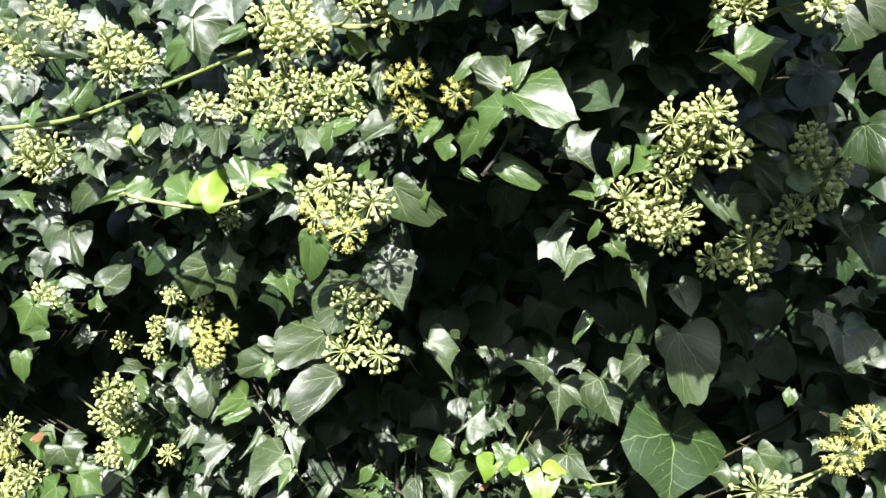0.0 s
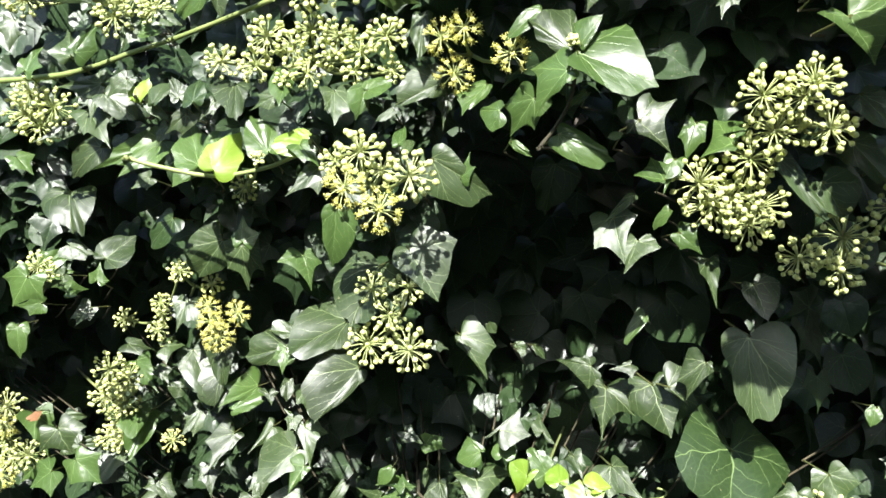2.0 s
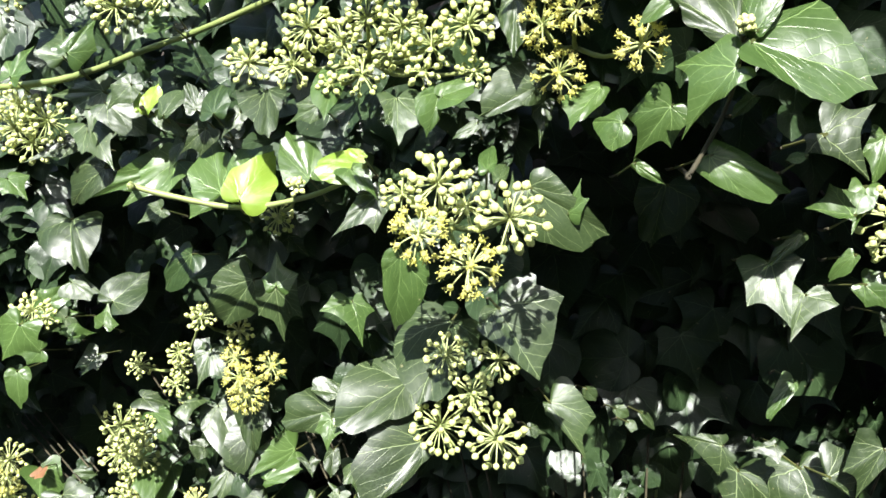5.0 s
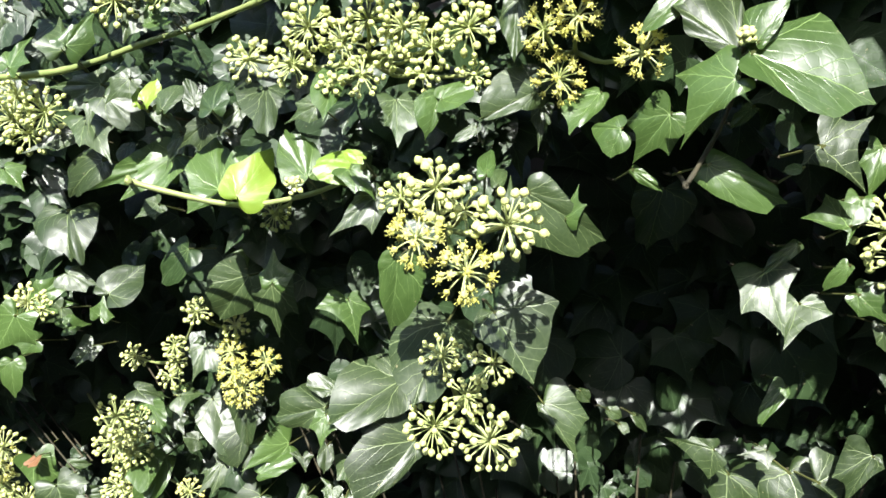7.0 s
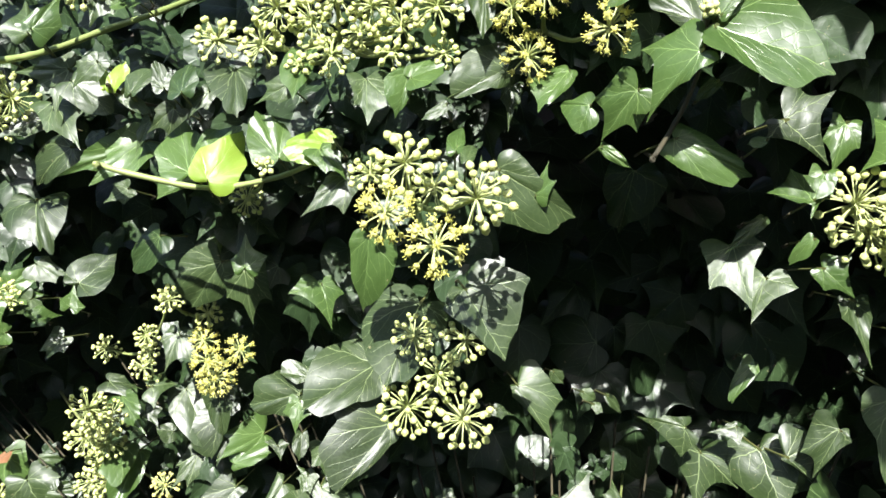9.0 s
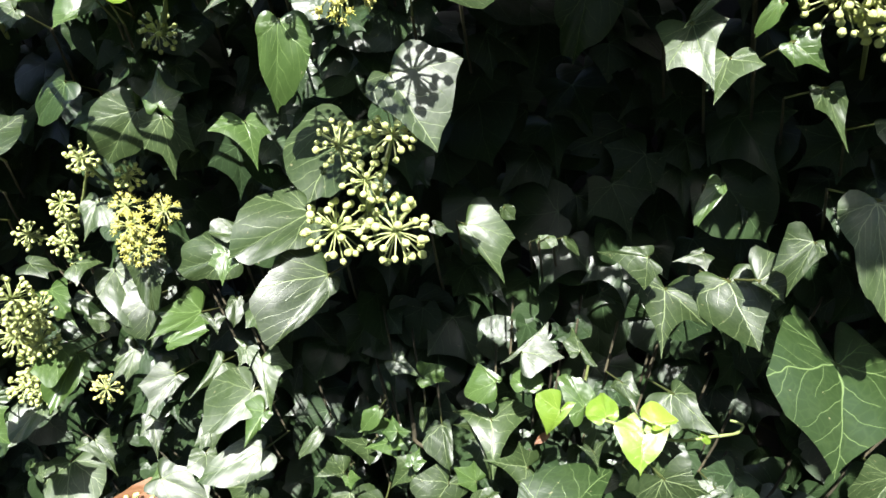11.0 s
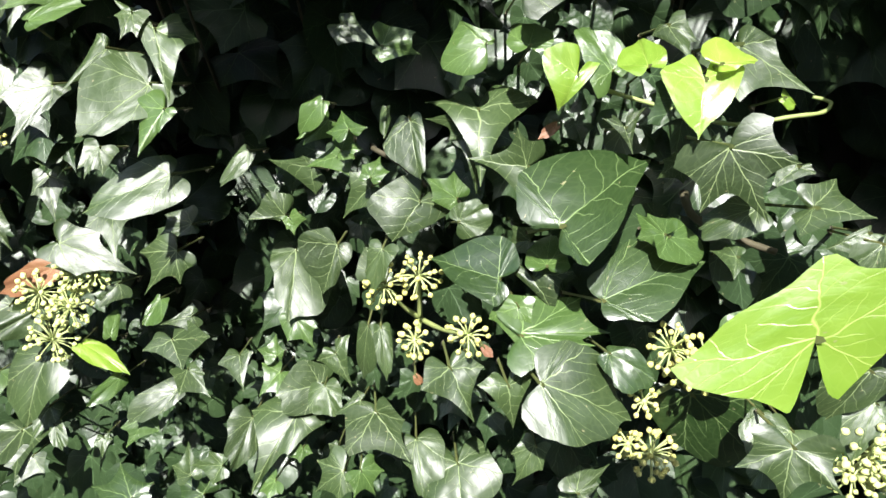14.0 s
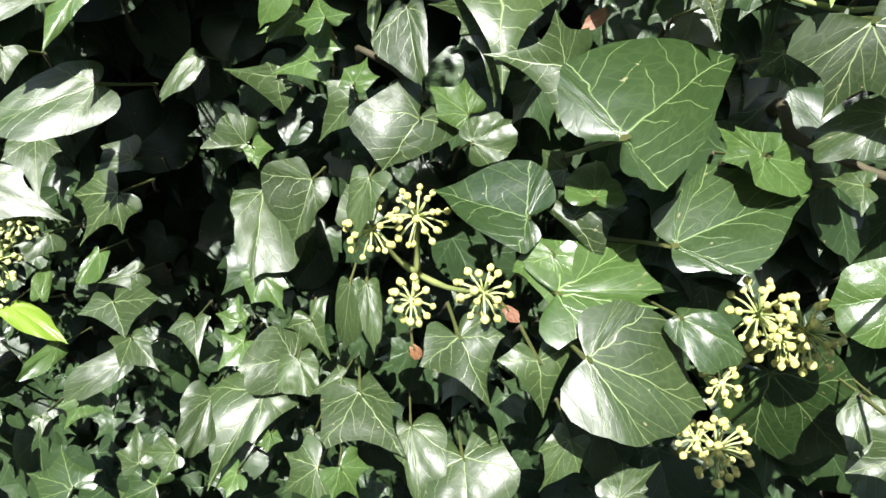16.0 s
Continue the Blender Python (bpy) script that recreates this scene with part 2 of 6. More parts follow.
def half_outline(kind, lobe, rng, steps):
    """One side of a leaf from the notch at its base round to the tip at (0, 1), and the turn of the basal lobe."""
    bow, under, basal, turn = CUT[kind]
    bow, under, basal = bow + rng.uniform(-0.08, 0.08), under + rng.uniform(-0.06, 0.06), basal * rng.uniform(0.9, 1.1)
    lobe, tip = Vector(lobe), Vector((0.0, 1.0))
    side = -1 if lobe.x < 0 else 1
    at = math.atan2(abs(lobe.x), lobe.y)
    low = at + (math.pi - at) * turn
    size = basal * lobe.length
    shoulder = Vector((side * math.sin(low), math.cos(low))) * size
    heel = Vector((side * math.sin((low + math.pi) / 2), math.cos((low + math.pi) / 2))) * size * 0.95
    ends = ((Vector((0, 0.0)), heel, shoulder), (shoulder, (shoulder + lobe) / 2 * (1 - under), lobe), (lobe, (lobe + tip) / 2 * (1 - bow), tip))
    points = []
    for (a, c, b), n in zip(ends, steps):
        for k in range(n):
            t = k / n
            points.append(a * (1 - t) ** 2 + c * (2 * t * (1 - t)) + b * t * t)
    if bow < -0.1:  # a full side that draws in to a drawn-out tip
        c, d = (lobe * 0.62 + tip * 0.38) * (1 - bow * 1.25), tip * 0.80 + lobe * 0.11
        for k in range(steps[2]):
            t = k / steps[2]
            points[k - steps[2]] = lobe * (1 - t) ** 3 + c * (3 * t * (1 - t) ** 2) + d * (3 * t * t * (1 - t)) + tip * t ** 3
    beat, swing = rng.uniform(0, 6.3), rng.uniform(0.015, 0.04) if kind != "wavy" else 0.06
    points = [p * (1 + swing * math.sin(k * 0.95 + beat)) if 2 < k else p for k, p in enumerate(points)]
    return points, shoulder


def vein_place(p, lobe, shoulder):
    """The same place on a leaf whose lobes stand at fixed angles, for the veins."""
    tip, foot = Vector((0, 1)), Vector((0, -1))
    side = -1 if lobe.x < 0 else 1
    flat = [(tip, tip), (lobe, Vector((side * 0.613, 0.514))), (shoulder, Vector((side * 0.30, -0.36))), (foot, foot)]
    for (a, a0), (b, b0) in zip(flat, flat[1:]):
        cross = a.x * b.y - a.y * b.x
        if abs(cross) < 1e-6:
            continue
        s, t = (p.x * b.y - p.y * b.x) / cross, (a.x * p.y - a.y * p.x) / cross
        if s >= -1e-6 and t >= -1e-6:
            return a0 * s + b0 * t
    return p


def leaf_points(kind, left, right, seed, flat, steps, rings):
    """Rows of places (x, y, z) and of vein places, ring by ring, of a leaf of length 1 with its base at the origin, its tip at +y and its face to +z."""
    rng = random.Random(seed * 77 + len(kind) * 13)
    port, port_low = half_outline(kind, left, rng, steps)
    starboard, starboard_low = half_outline(kind, right, rng, steps)
    edge = port + [Vector((0, 1))] + starboard[:0:-1]
    fold, curl, dish = rng.uniform(0.02, 0.26) * flat, rng.uniform(0.02, 0.34) * flat, rng.uniform(-0.16, 0.12) * flat
    wave, beats, phase, twist = rng.uniform(0.012, 0.05) * flat, rng.choice((2, 3, 4, 5)), rng.uniform(0, 6.3), rng.uniform(-0.25, 0.25) * flat
    rim, bulge, tipped = rng.uniform(0.0, 0.06) * flat, 0.0055 * (0.4 + 0.6 * flat), rng.uniform(-0.05, 0.16) * flat
    heart = Vector((0, 0.05))
    rows, marks = [], []
    for k in range(1, rings + 1):
        f = (k / rings) ** 0.85
        row, mark = [], []
        for j, e in enumerate(edge):
            a = 2 * math.pi * j / len(edge)
            e = e * (1 + rng.uniform(-0.012, 0.012)) if k == rings and 0 < j and e.y < 0.97 else e
            p = heart + (e - heart) * f
            q = vein_place(p, Vector(left) if p.x < 0 else Vector(right), port_low if p.x < 0 else starboard_low)
            turn = math.atan2(abs(q.x), q.y)
            z = fold * abs(p.x) ** 1.15 - curl * max(p.y, 0) ** 2 * 0.6 - curl * 0.7 * p.x * p.x + dish * (p.x * p.x + p.y * p.y)
            z += wave * f * f * math.sin(a * beats + phase) + twist * p.x * p.y - tipped * max(0.0, p.y - 0.6) ** 2 * 2
            z -= rim * f ** 5 * (0.6 + 0.4 * math.sin(a * 3 + 1.7 * phase))
            z -= bulge * f * math.cos(turn * 7.2)
            row.append((p.x, p.y, z))
            mark.append((0.5 + q.x / 3, 0.4 + q.y / 3))
        rows.append(row)
        marks.append(mark)
    return rows, marks


def leaf_mesh(kind, left, right, seed, flat, mat):
    rows, marks = leaf_points(kind, left, right, seed, flat, (5, 7, 10), 5)
    bm = bmesh.new()
    uv = bm.loops.layers.uv.new("uv")
    made, place = [], {}
    centre = bm.verts.new((0, 0.05, 0))
    place[centre] = (0.5, 0.4 + 0.05 / 3)
    for row, mark in zip(rows, marks):
        ring = [bm.verts.new(p) for p in row]
        place.update(zip(ring, mark))
        made.append(ring)
    around = len(made[0])
    for j in range(around):
        n = (j + 1) % around
        bm.faces.new((centre, made[0][n], made[0][j]))
        for a, b in zip(made, made[1:]):
            bm.faces.new((a[j], a[n], b[n], b[j]))
    for f in bm.faces:
        f.smooth = True
        for loop in f.loops:
            loop[uv].uv = place[loop.vert]
    me = bpy.data.meshes.new("leaf")
    bm.to_mesh(me)
    bm.free()
    me.materials.append(mat)
    return me


def stick_mesh():
    """A leaf stalk of length 1 along +z, slightly bowed."""
    bm = bmesh.new()
    tube(bm, [(0.05 * math.sin(math.pi * k / 5), 0, k / 5) for k in range(6)], [0.5, 0.42, 0.4, 0.4, 0.45, 0.6], 6)
    me = bpy.data.meshes.new("petiole")
    bm.to_mesh(me)
    bm.free()
    me.materials.append(PETIOLE)
    return me


STICK = stick_mesh()


def blade_pose(base, run, face):
    """Base and run of the midrib; face: how far the blade looks aside and up for each metre outwards."""
    run, face = Vector(run), Vector((face[0], -1.0, face[1])).normalized()
    y = run.normalized()
    z = (face - y * face.dot(y)).normalized()
    m = Matrix((y.cross(z), y, z)).transposed().to_4x4()
    m.translation = base
    return m @ Matrix.Scale(run.length, 4)


def stalk_pose(a, b, thick):
    a, b = Vector(a), Vector(b)
    d = b - a
    m = d.to_track_quat("Z", "Y").to_matrix().to_4x4()
    m.translation = a
    return m @ Matrix.Diagonal((thick, thick, d.length, 1))


def inwards(p):
    """The way in which stalks lead from p into the foliage."""
    return (Vector(p) - Vector((-0.05, 0.2, 1.42) if p[2] > 1.24 else (-0.02, 0.40, 1.18))).normalized()


SPRIGS = []
SPOTS = []  # where leaves and flower heads stand, and their size


def wall_y(x):
    return 1.12 - 0.36 * x


def ivy_sprig(label):
    ob = tagged(new("ivy_sprig"), label, "ivy", "ivy sprigs on the wall")
    SPRIGS.append((ob, []))
    return ob


def leaf(sprig, kind, tone, base, run, left, right, face, seed, flat=1.0):
    """One leaf under its sprig, with its stalk leading back into the foliage; left and right: the side lobes, for a run of 1."""
    ob = shared("leaf", leaf_mesh(kind, left, right, seed, flat, LEAF[tone]), sprig, blade_pose(base, run, face))
    run, base = Vector(run), Vector(base)
    width = (right[0] - left[0]) * run.length
    end = base - run.normalized() * run.length * 0.18 + Vector((0, 0.028 + 0.32 * run.length, -0.006))
    stalk = shared("petiole", STICK, ob, Matrix())
    stalk.matrix_parent_inverse = ob.matrix_basis.inverted()
    stalk.matrix_basis = stalk_pose(end, base, 0.0019 if width > 0.03 else 0.0014)
    SPRIGS[-1][1].append(end)
    SPOTS.append((base + run * 0.45, max(0.02, min(width, run.length))))
    return ob


def grow_stems():
    """Each sprig's twigs run back from its leaf stalks to a stem that clings to the wall."""
    for ob, ends in SPRIGS:
        bm = bmesh.new()
        roots = []
        for p in ends:
            back = inwards(p)
            far = p + back * (wall_y(p.x) - 0.02 - p.y) / (back.y + 0.36 * back.x)
            tube(bm, bend([p - back * 0.001, p.lerp(far, 0.5) + Vector((0, 0, -0.006)), far], 3), [0.0009, 0.0010, 0.0011, 0.0012, 0.0013, 0.0014, 0.0015], 5)
            roots.append(far)
        roots.sort(key=lambda p: p.z)
        low, high = roots[0], roots[-1]
        x = sum(p.x for p in roots) / len(roots)
        line = bend([(x, wall_y(x) + 0.003, low.z - 0.06), (x, wall_y(x) - 0.012, low.z - 0.02), (x + 0.01, wall_y(x) - 0.016, (low.z + high.z) / 2), (x, wall_y(x) - 0.014, high.z + 0.02)], 4)
        tube(bm, line, [0.004] * len(line), 6)
        for p in roots:
            q = Vector((x, wall_y(x) - 0.014, p.z - 0.005 - 0.5 * abs(p.x - x)))
            if (p - q).length > 0.005:
                tube(bm, [p, q], [0.0015, 0.002], 5)
        link_bm("stem", bm, WOOD, ob)


def bud_mesh(mat, is_open):
    """A round bud with a short conical crown; an open one has petals bent back and stamens."""
    bm = bmesh.new()
    sides = 10
    prev = [bm.verts.new((0, 0, -1.0))]
    profile = ((-0.88, 0.48), (-0.45, 0.88), (0.05, 1.0), (0.42, 0.90), (0.62, 0.66), (0.84, 0.50), (1.04, 0.22))
    for z, r in profile:
        ring = [bm.verts.new((r * math.cos(2 * math.pi * k / sides), r * math.sin(2 * math.pi * k / sides), z)) for k in range(sides)]
        for k in range(sides):
            if len(prev) == 1:
                bm.faces.new((prev[0], ring[(k + 1) % sides], ring[k]))
            else:
                bm.faces.new((prev[k], prev[(k + 1) % sides], ring[(k + 1) % sides], ring[k]))
        prev = ring
    bm.faces.new(prev)
    if is_open:
        for k in range(5):
            a = 2 * math.pi * k / 5
            d = Vector((math.cos(a), math.sin(a), 0))
            s = Vector((-math.sin(a), math.cos(a), 0))
            tube(bm, [d * 0.7 + Vector((0, 0, 0.6)), d * 1.2 + Vector((0, 0, 1.1)), d * 1.5 + Vector((0, 0, 1.6))], [0.12, 0.11, 0.26], 4)
            up = Vector((0, 0, 1))
            q = [bm.verts.new(v) for v in (d * 0.8 + s * 0.4 + up * 0.4, d * 0.8 - s * 0.4 + up * 0.4, d * 1.7 - s * 0.22 - up * 0.1, d * 1.7 + s * 0.22 - up * 0.1)]
            bm.faces.new(q)
    for f in bm.faces:
        f.smooth = True
    me = bpy.data.meshes.new("bud")
    bm.to_mesh(me)
    bm.free()
    me.materials.append(mat)
    return me


BUDS = {"bud": bud_mesh(BUD, False), "golden": bud_mesh(BUD_GOLD, False), "open": bud_mesh(BUD_OPEN, True)}
HEADS = []
BUD_RNG = random.Random(11)


def flower_head(label):
    ob = tagged(new("ivy_flower_head"), label, "ivy flower", "ivy flower heads")
    HEADS.append((ob, []))
    return ob


def umbel(head, centre, radius, kind):
    """A ball of stalked buds round the end of a stalk; radius is the reach of the buds."""
    rng, centre = BUD_RNG, Vector(centre)
    bm = bmesh.new()
    count = max(11, min(34, round(31 * (radius / 0.0165) ** 1.4)))
    size = 0.0020 if kind == "bud" else 0.0018
    size *= min(1.1, max(0.85, radius / 0.0165))
    out = Vector((rng.uniform(-0.35, 0.35), -1, rng.uniform(0.1, 0.5))).normalized()
    hub = centre - out * radius * 0.22
    spots = []
    for k in range(count):
        f = 1 - 1.62 * (k + 0.5) / count
        a = k * 2.39996 + rng.uniform(-0.25, 0.25)
        u = out.orthogonal().normalized()
        v = out.cross(u)
        d = (out * f + (u * math.cos(a) + v * math.sin(a)) * math.sqrt(max(0, 1 - f * f)) + Vector((rng.uniform(-0.12, 0.12), rng.uniform(-0.12, 0.12), rng.uniform(-0.12, 0.12)))).normalized()
        spots.append((hub + d * (radius - size) * rng.uniform(0.84, 1.06), d))
    for p, d in spots:
        tube(bm, [hub, hub.lerp(p, 0.5) + Vector((0, 0, 0.0006)), p], [0.0007, 0.00045, 0.0005], 4)
    bmesh.ops.create_icosphere(bm, subdivisions=1, radius=0.0022, matrix=Matrix.Translation(hub))
    ob = link_bm("umbel", bm, RAY, head)
    for p, d in spots:
        m = d.to_track_quat("Z", "Y").to_matrix().to_4x4()
        m.translation = p
        s = size * rng.uniform(0.82, 1.12)
        shared("bud", BUDS[kind], ob, m @ Matrix.Diagonal((s, s, s, 1)))
    HEADS[-1][1].append((hub, out))
    SPOTS.append((hub + Vector((0, 0.03, 0)), radius * 1.4))
    return ob


def grow_stalks():
    """Each flower head's stalks meet in one that roots on the wall."""
    for ob, hubs in HEADS:
        mean = sum((h for h, _ in hubs), Vector()) / len(hubs)
        back = inwards(mean)
        fork = mean + back * 0.042 + Vector((0, 0, -0.006))
        root = mean + back * ((wall_y(mean.x) + 0.005 - mean.y) / (back.y + 0.36 * back.x))
        bm = bmesh.new()
        line = bend([root, root.lerp(fork, 0.5) + Vector((0, 0, -0.008)), fork], 5)
        tube(bm, line, [0.0020 - 0.0006 * k / len(line) for k in range(len(line))], 7)
        for h, out in hubs:
            tube(bm, bend([fork, fork.lerp(h, 0.5) + Vector((0, 0.006, -0.004)), h], 3), [0.0016] * 3 + [0.0012] * 4, 6)
        link_bm("stalk", bm, STEM, ob)


def runner(label, radius, kind, points):
    """A long bare stem; its ends run back into the foliage and on to the wall."""
    a = Vector(points[0])
    ob = tagged(new("ivy_runner"), label, "ivy stem", "ivy runners")
    bm = bmesh.new()
    line = bend([a + inwards(a) * ((wall_y(a.x) + 0.004 - a.y) / (inwards(a).y + 0.36 * inwards(a).x)), a + inwards(a) * 0.05, *points], 6)
    rng = random.Random(len(points))
    tube(bm, line, [radius * (1 - 0.35 * k / len(line)) * rng.uniform(0.9, 1.12) for k in range(len(line))], 8)
    link_bm("stem", bm, STEM if kind == "green" else WOOD, ob)
    return ob


# ---- the setting ----
def big_box(name, size, m, mat, label, category):
    bm = bmesh.new()
    bmesh.ops.create_cube(bm, size=1.0, matrix=Matrix.Diagonal((*size, 1)))
    bmesh.ops.bevel(bm, geom=bm.edges[:], offset=0.01, segments=2, affect="EDGES")
    ob = link_bm(name, bm, mat)
    ob.matrix_world = m
    return tagged(ob, label, category, kind="structure")


bm = bmesh.new()
bmesh.ops.create_grid(bm, x_segments=60, y_segments=60, size=300.0)
ground = tagged(link_bm("ground", bm, EARTH), "bare brown garden earth in front of the wall", "ground", kind="structure")
WALL_TURN = math.degrees(math.atan(-0.36))
big_box("wall_back", (6.0, 0.25, 2.9), pose(0, wall_y(0) + 0.125 / math.cos(radians(WALL_TURN)), 1.40, 0, 0, WALL_TURN), SHADE_WALL, "masonry wall hidden behind dense ivy, coloured dark for shade in the gaps", "wall")


# No walls are known here; these are added, pale to bounce light into shade.
BOUNCE = plain_material("bounce_pale", (0.44, 0.42, 0.38), (0.60, 0.57, 0.52), 5.0, 0.9, 0.004, False)
big_box("unseen_wall_opposite", (7.0, 0.25, 3.1), pose(-0.4, -2.7, 1.53, 0, 0, WALL_TURN), BOUNCE, "unseen opposite wall, added and pale to bounce light into shade", "wall")
big_box("unseen_wall_left", (0.25, 6.0, 3.1), pose(-3.3, -0.6, 1.53), BOUNCE, "unseen side wall, added and pale to bounce light into shade", "wall")
big_box("unseen_wall_right", (0.25, 6.0, 3.1), pose(3.1, -1.6, 1.53), BOUNCE, "unseen side wall, added and pale to bounce light into shade", "wall")


# ---- inner foliage ----
def front_y(x, z):
    """How far out the leafy surface stands: it bulges towards the top and falls back to the left."""
    over = 0.301 * max(0.0, -x - 0.45) - 0.301 * max(0.0, x - 0.32)
    x, z = max(-0.45, min(0.32, x)), max(-0.40, min(0.33, z - 1.25))
    y = 0.701 - 0.301 * x - 0.358 * z + 0.442 * x * x + 0.367 * x * z - 0.326 * z * z
    return y + over + 0.475 * x ** 3 + 0.313 * x * x * z - 0.765 * x * z * z + 0.181 * z ** 3


# gaps in the leafy surface, where it falls back towards the wall: x from and to, z from and to
HOLLOWS = ((-0.04, 0.27, 1.245, 1.47), (-0.15, -0.01, 1.12, 1.30), (-0.02, 0.14, 1.21, 1.30), (0.19, 0.33, 1.09, 1.21), (-0.25, -0.155, 0.92, 1.27),
           (0.12, 0.25, 0.88, 1.01), (-0.44, -0.37, 1.29, 1.37), (-0.25, -0.18, 1.26, 1.32), (-0.56, -0.42, 1.16, 1.31), (-0.19, -0.13, 1.38, 1.43),
           (-0.19, -0.125, 1.03, 1.15), (-0.18, -0.155, 0.95, 0.995), (-0.46, -0.39, 1.18, 1.285), (-0.33, -0.29, 1.315, 1.37), (0.135, 0.19, 1.13, 1.215), (-0.37, -0.285, 1.385, 1.43), (-0.43, -0.325, 1.235, 1.335))


def hollow(x, y, z):
    return y < front_y(x, z) + 0.23 and any(a < x < b and c < z < d for a, b, c, d in HOLLOWS)


def inner_foliage(name, label, count, seed, area, deep, sizes, keep=None, spots=()):
    """Many small leaves in one mesh behind the leaves that can be told apart."""
    rng = random.Random(seed)
    shapes = []
    for kind, side, up in (("star", 0.62, 0.5), ("tri", 0.60, 0.36), ("heart", 0.58, 0.34)):
        for s in range(4):
            rows, marks = leaf_points(kind, (-side, up), (side, up), s, 1.0, (3, 4, 6), 2)
            shapes.append((np.array([(0, 0.05, 0), *rows[0], *rows[1]]), [(0.5, 0.417), *marks[0], *marks[1]]))
    n = 26
    faces = [(0, 1 + (j + 1) % n, 1 + j) for j in range(n)] + [(1 + j, 1 + (j + 1) % n, 1 + n + (j + 1) % n, 1 + n + j) for j in range(n)]
    verts, polys, uvs = [], [], []
    for done in range(count):
        if spots:  # close behind the leaves that can be told apart
            (x, y, z), size = spots[done % len(spots)]
            back = (Vector((x, y, z)) - Vector((-0.03, 0.15, 1.36))).normalized()
            go = rng.uniform(*deep)
            x, y, z = Vector((x, y, z)) + back * go + Vector((rng.gauss(0, 0.25), 0, rng.gauss(0.25, 0.25))) * size
            size = min(0.05, size * rng.uniform(0.7, 0.95))
        else:
            x, z = rng.uniform(area[0], area[1]), rng.uniform(area[2], area[3])
            y = front_y(x, z) + rng.uniform(*deep)
            size = rng.uniform(*sizes)
        if keep and not keep(x, y, z):
            continue
        y = min(y, wall_y(x) - 0.015)
        pts, marks = shapes[rng.randrange(len(shapes))]
        a = rng.gauss(0, 0.7)
        run = Vector((math.sin(a), 0, -math.cos(a)))
        run.y = 0.42 * run.z + rng.gauss(0, 0.22)
        m = np.array(blade_pose((x, y, z), run.normalized() * size, (rng.gauss(0, 0.45), rng.gauss(0.3, 0.3))))
        at = len(verts)
        verts += (pts @ m[:3, :3].T + m[:3, 3]).tolist()
        polys += [tuple(i + at for i in f) for f in faces]
        for f in faces:
            uvs += [c for i in f for c in marks[i]]
    me = bpy.data.meshes.new(name)
    me.from_pydata(verts, [], polys)
    me.uv_layers.new(name="uv").data.foreach_set("uv", uvs)
    me.polygons.foreach_set("use_smooth", [True] * len(me.polygons))
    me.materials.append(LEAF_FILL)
    return tagged(new(name, me), label, "ivy foliage", kind="stuff")


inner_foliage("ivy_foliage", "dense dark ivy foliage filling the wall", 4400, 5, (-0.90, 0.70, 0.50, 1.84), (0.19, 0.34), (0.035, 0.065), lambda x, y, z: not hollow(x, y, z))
# extra leaves out to the left, added to stop sun entering the gap
inner_foliage("ivy_foliage_aside", "unseen ivy leaves added to keep sun out of the gap", 420, 14, (-0.76, -0.60, 1.22, 1.52), (-0.02, 0.12), (0.045, 0.075))
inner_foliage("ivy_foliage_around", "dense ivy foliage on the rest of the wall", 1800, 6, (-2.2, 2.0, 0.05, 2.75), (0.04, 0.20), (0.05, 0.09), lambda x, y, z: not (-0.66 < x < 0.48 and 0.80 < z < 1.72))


def in_sun_blocker(x, y, z):
    """An unseen brow above the walk and bough on its right, added to shade the hollow and right edge."""
    brow = -0.03 < x < 0.32 and 0.40 < y < 0.60 and z > 1.68 + 0.84 * (0.5 - y)
    bough = 0.23 < x < 0.58 and 0.26 < y < 0.40 and 1.635 < z + 0.84 * (y - 0.33) < 1.70
    return brow or bough


# leaves added out of view only to block the sun
inner_foliage("ivy_overhang", "unseen ivy leaves added to block sun from hollow and right edge", 9000, 8, (-0.05, 0.62, 1.42, 1.86), (-0.40, 0.02), (0.05, 0.08), in_sun_blocker)


# ---- runners, sprigs and flower heads ----
runner("long pale green ivy runner slanting across the wall", .0028, "green", [(-0.457, 0.764, 1.524), (-0.392, 0.749, 1.528), (-0.349, 0.735, 1.535), (-0.313, 0.724, 1.545), (-0.269, 0.714, 1.557), (-0.222, 0.690, 1.567), (-0.169, 0.650, 1.574)])
runner("lime runner stem arching under the young leaves", .0022, "green", [(-0.288, 0.669, 1.449), (-0.261, 0.667, 1.443), (-0.217, 0.666, 1.437), (-0.176, 0.660, 1.444), (-0.150, 0.649, 1.453), (-0.134, 0.633, 1.461), (-0.133, 0.618, 1.469)])
runner("thin reddish runner curling at its tip", .0013, "green", [(0.067, 0.752, 1.179), (0.094, 0.743, 1.171), (0.127, 0.736, 1.163), (0.155, 0.733, 1.167), (0.170, 0.734, 1.169), (0.175, 0.736, 1.173), (0.172, 0.738, 1.175), (0.167, 0.739, 1.176)])
runner("brown woody ivy stem rising through the leaves", .0014, "woody", [(0.031, 0.561, 1.457), (0.042, 0.573, 1.472), (0.051, 0.577, 1.489), (0.053, 0.567, 1.505), (0.048, 0.545, 1.521)])
runner("brown woody ivy stem crossing a dark gap", .0024, "woody", [(0.103, 0.725, 1.130), (0.107, 0.724, 1.121), (0.115, 0.722, 1.116), (0.127, 0.719, 1.111), (0.135, 0.715, 1.108), (0.145, 0.713, 1.105)])
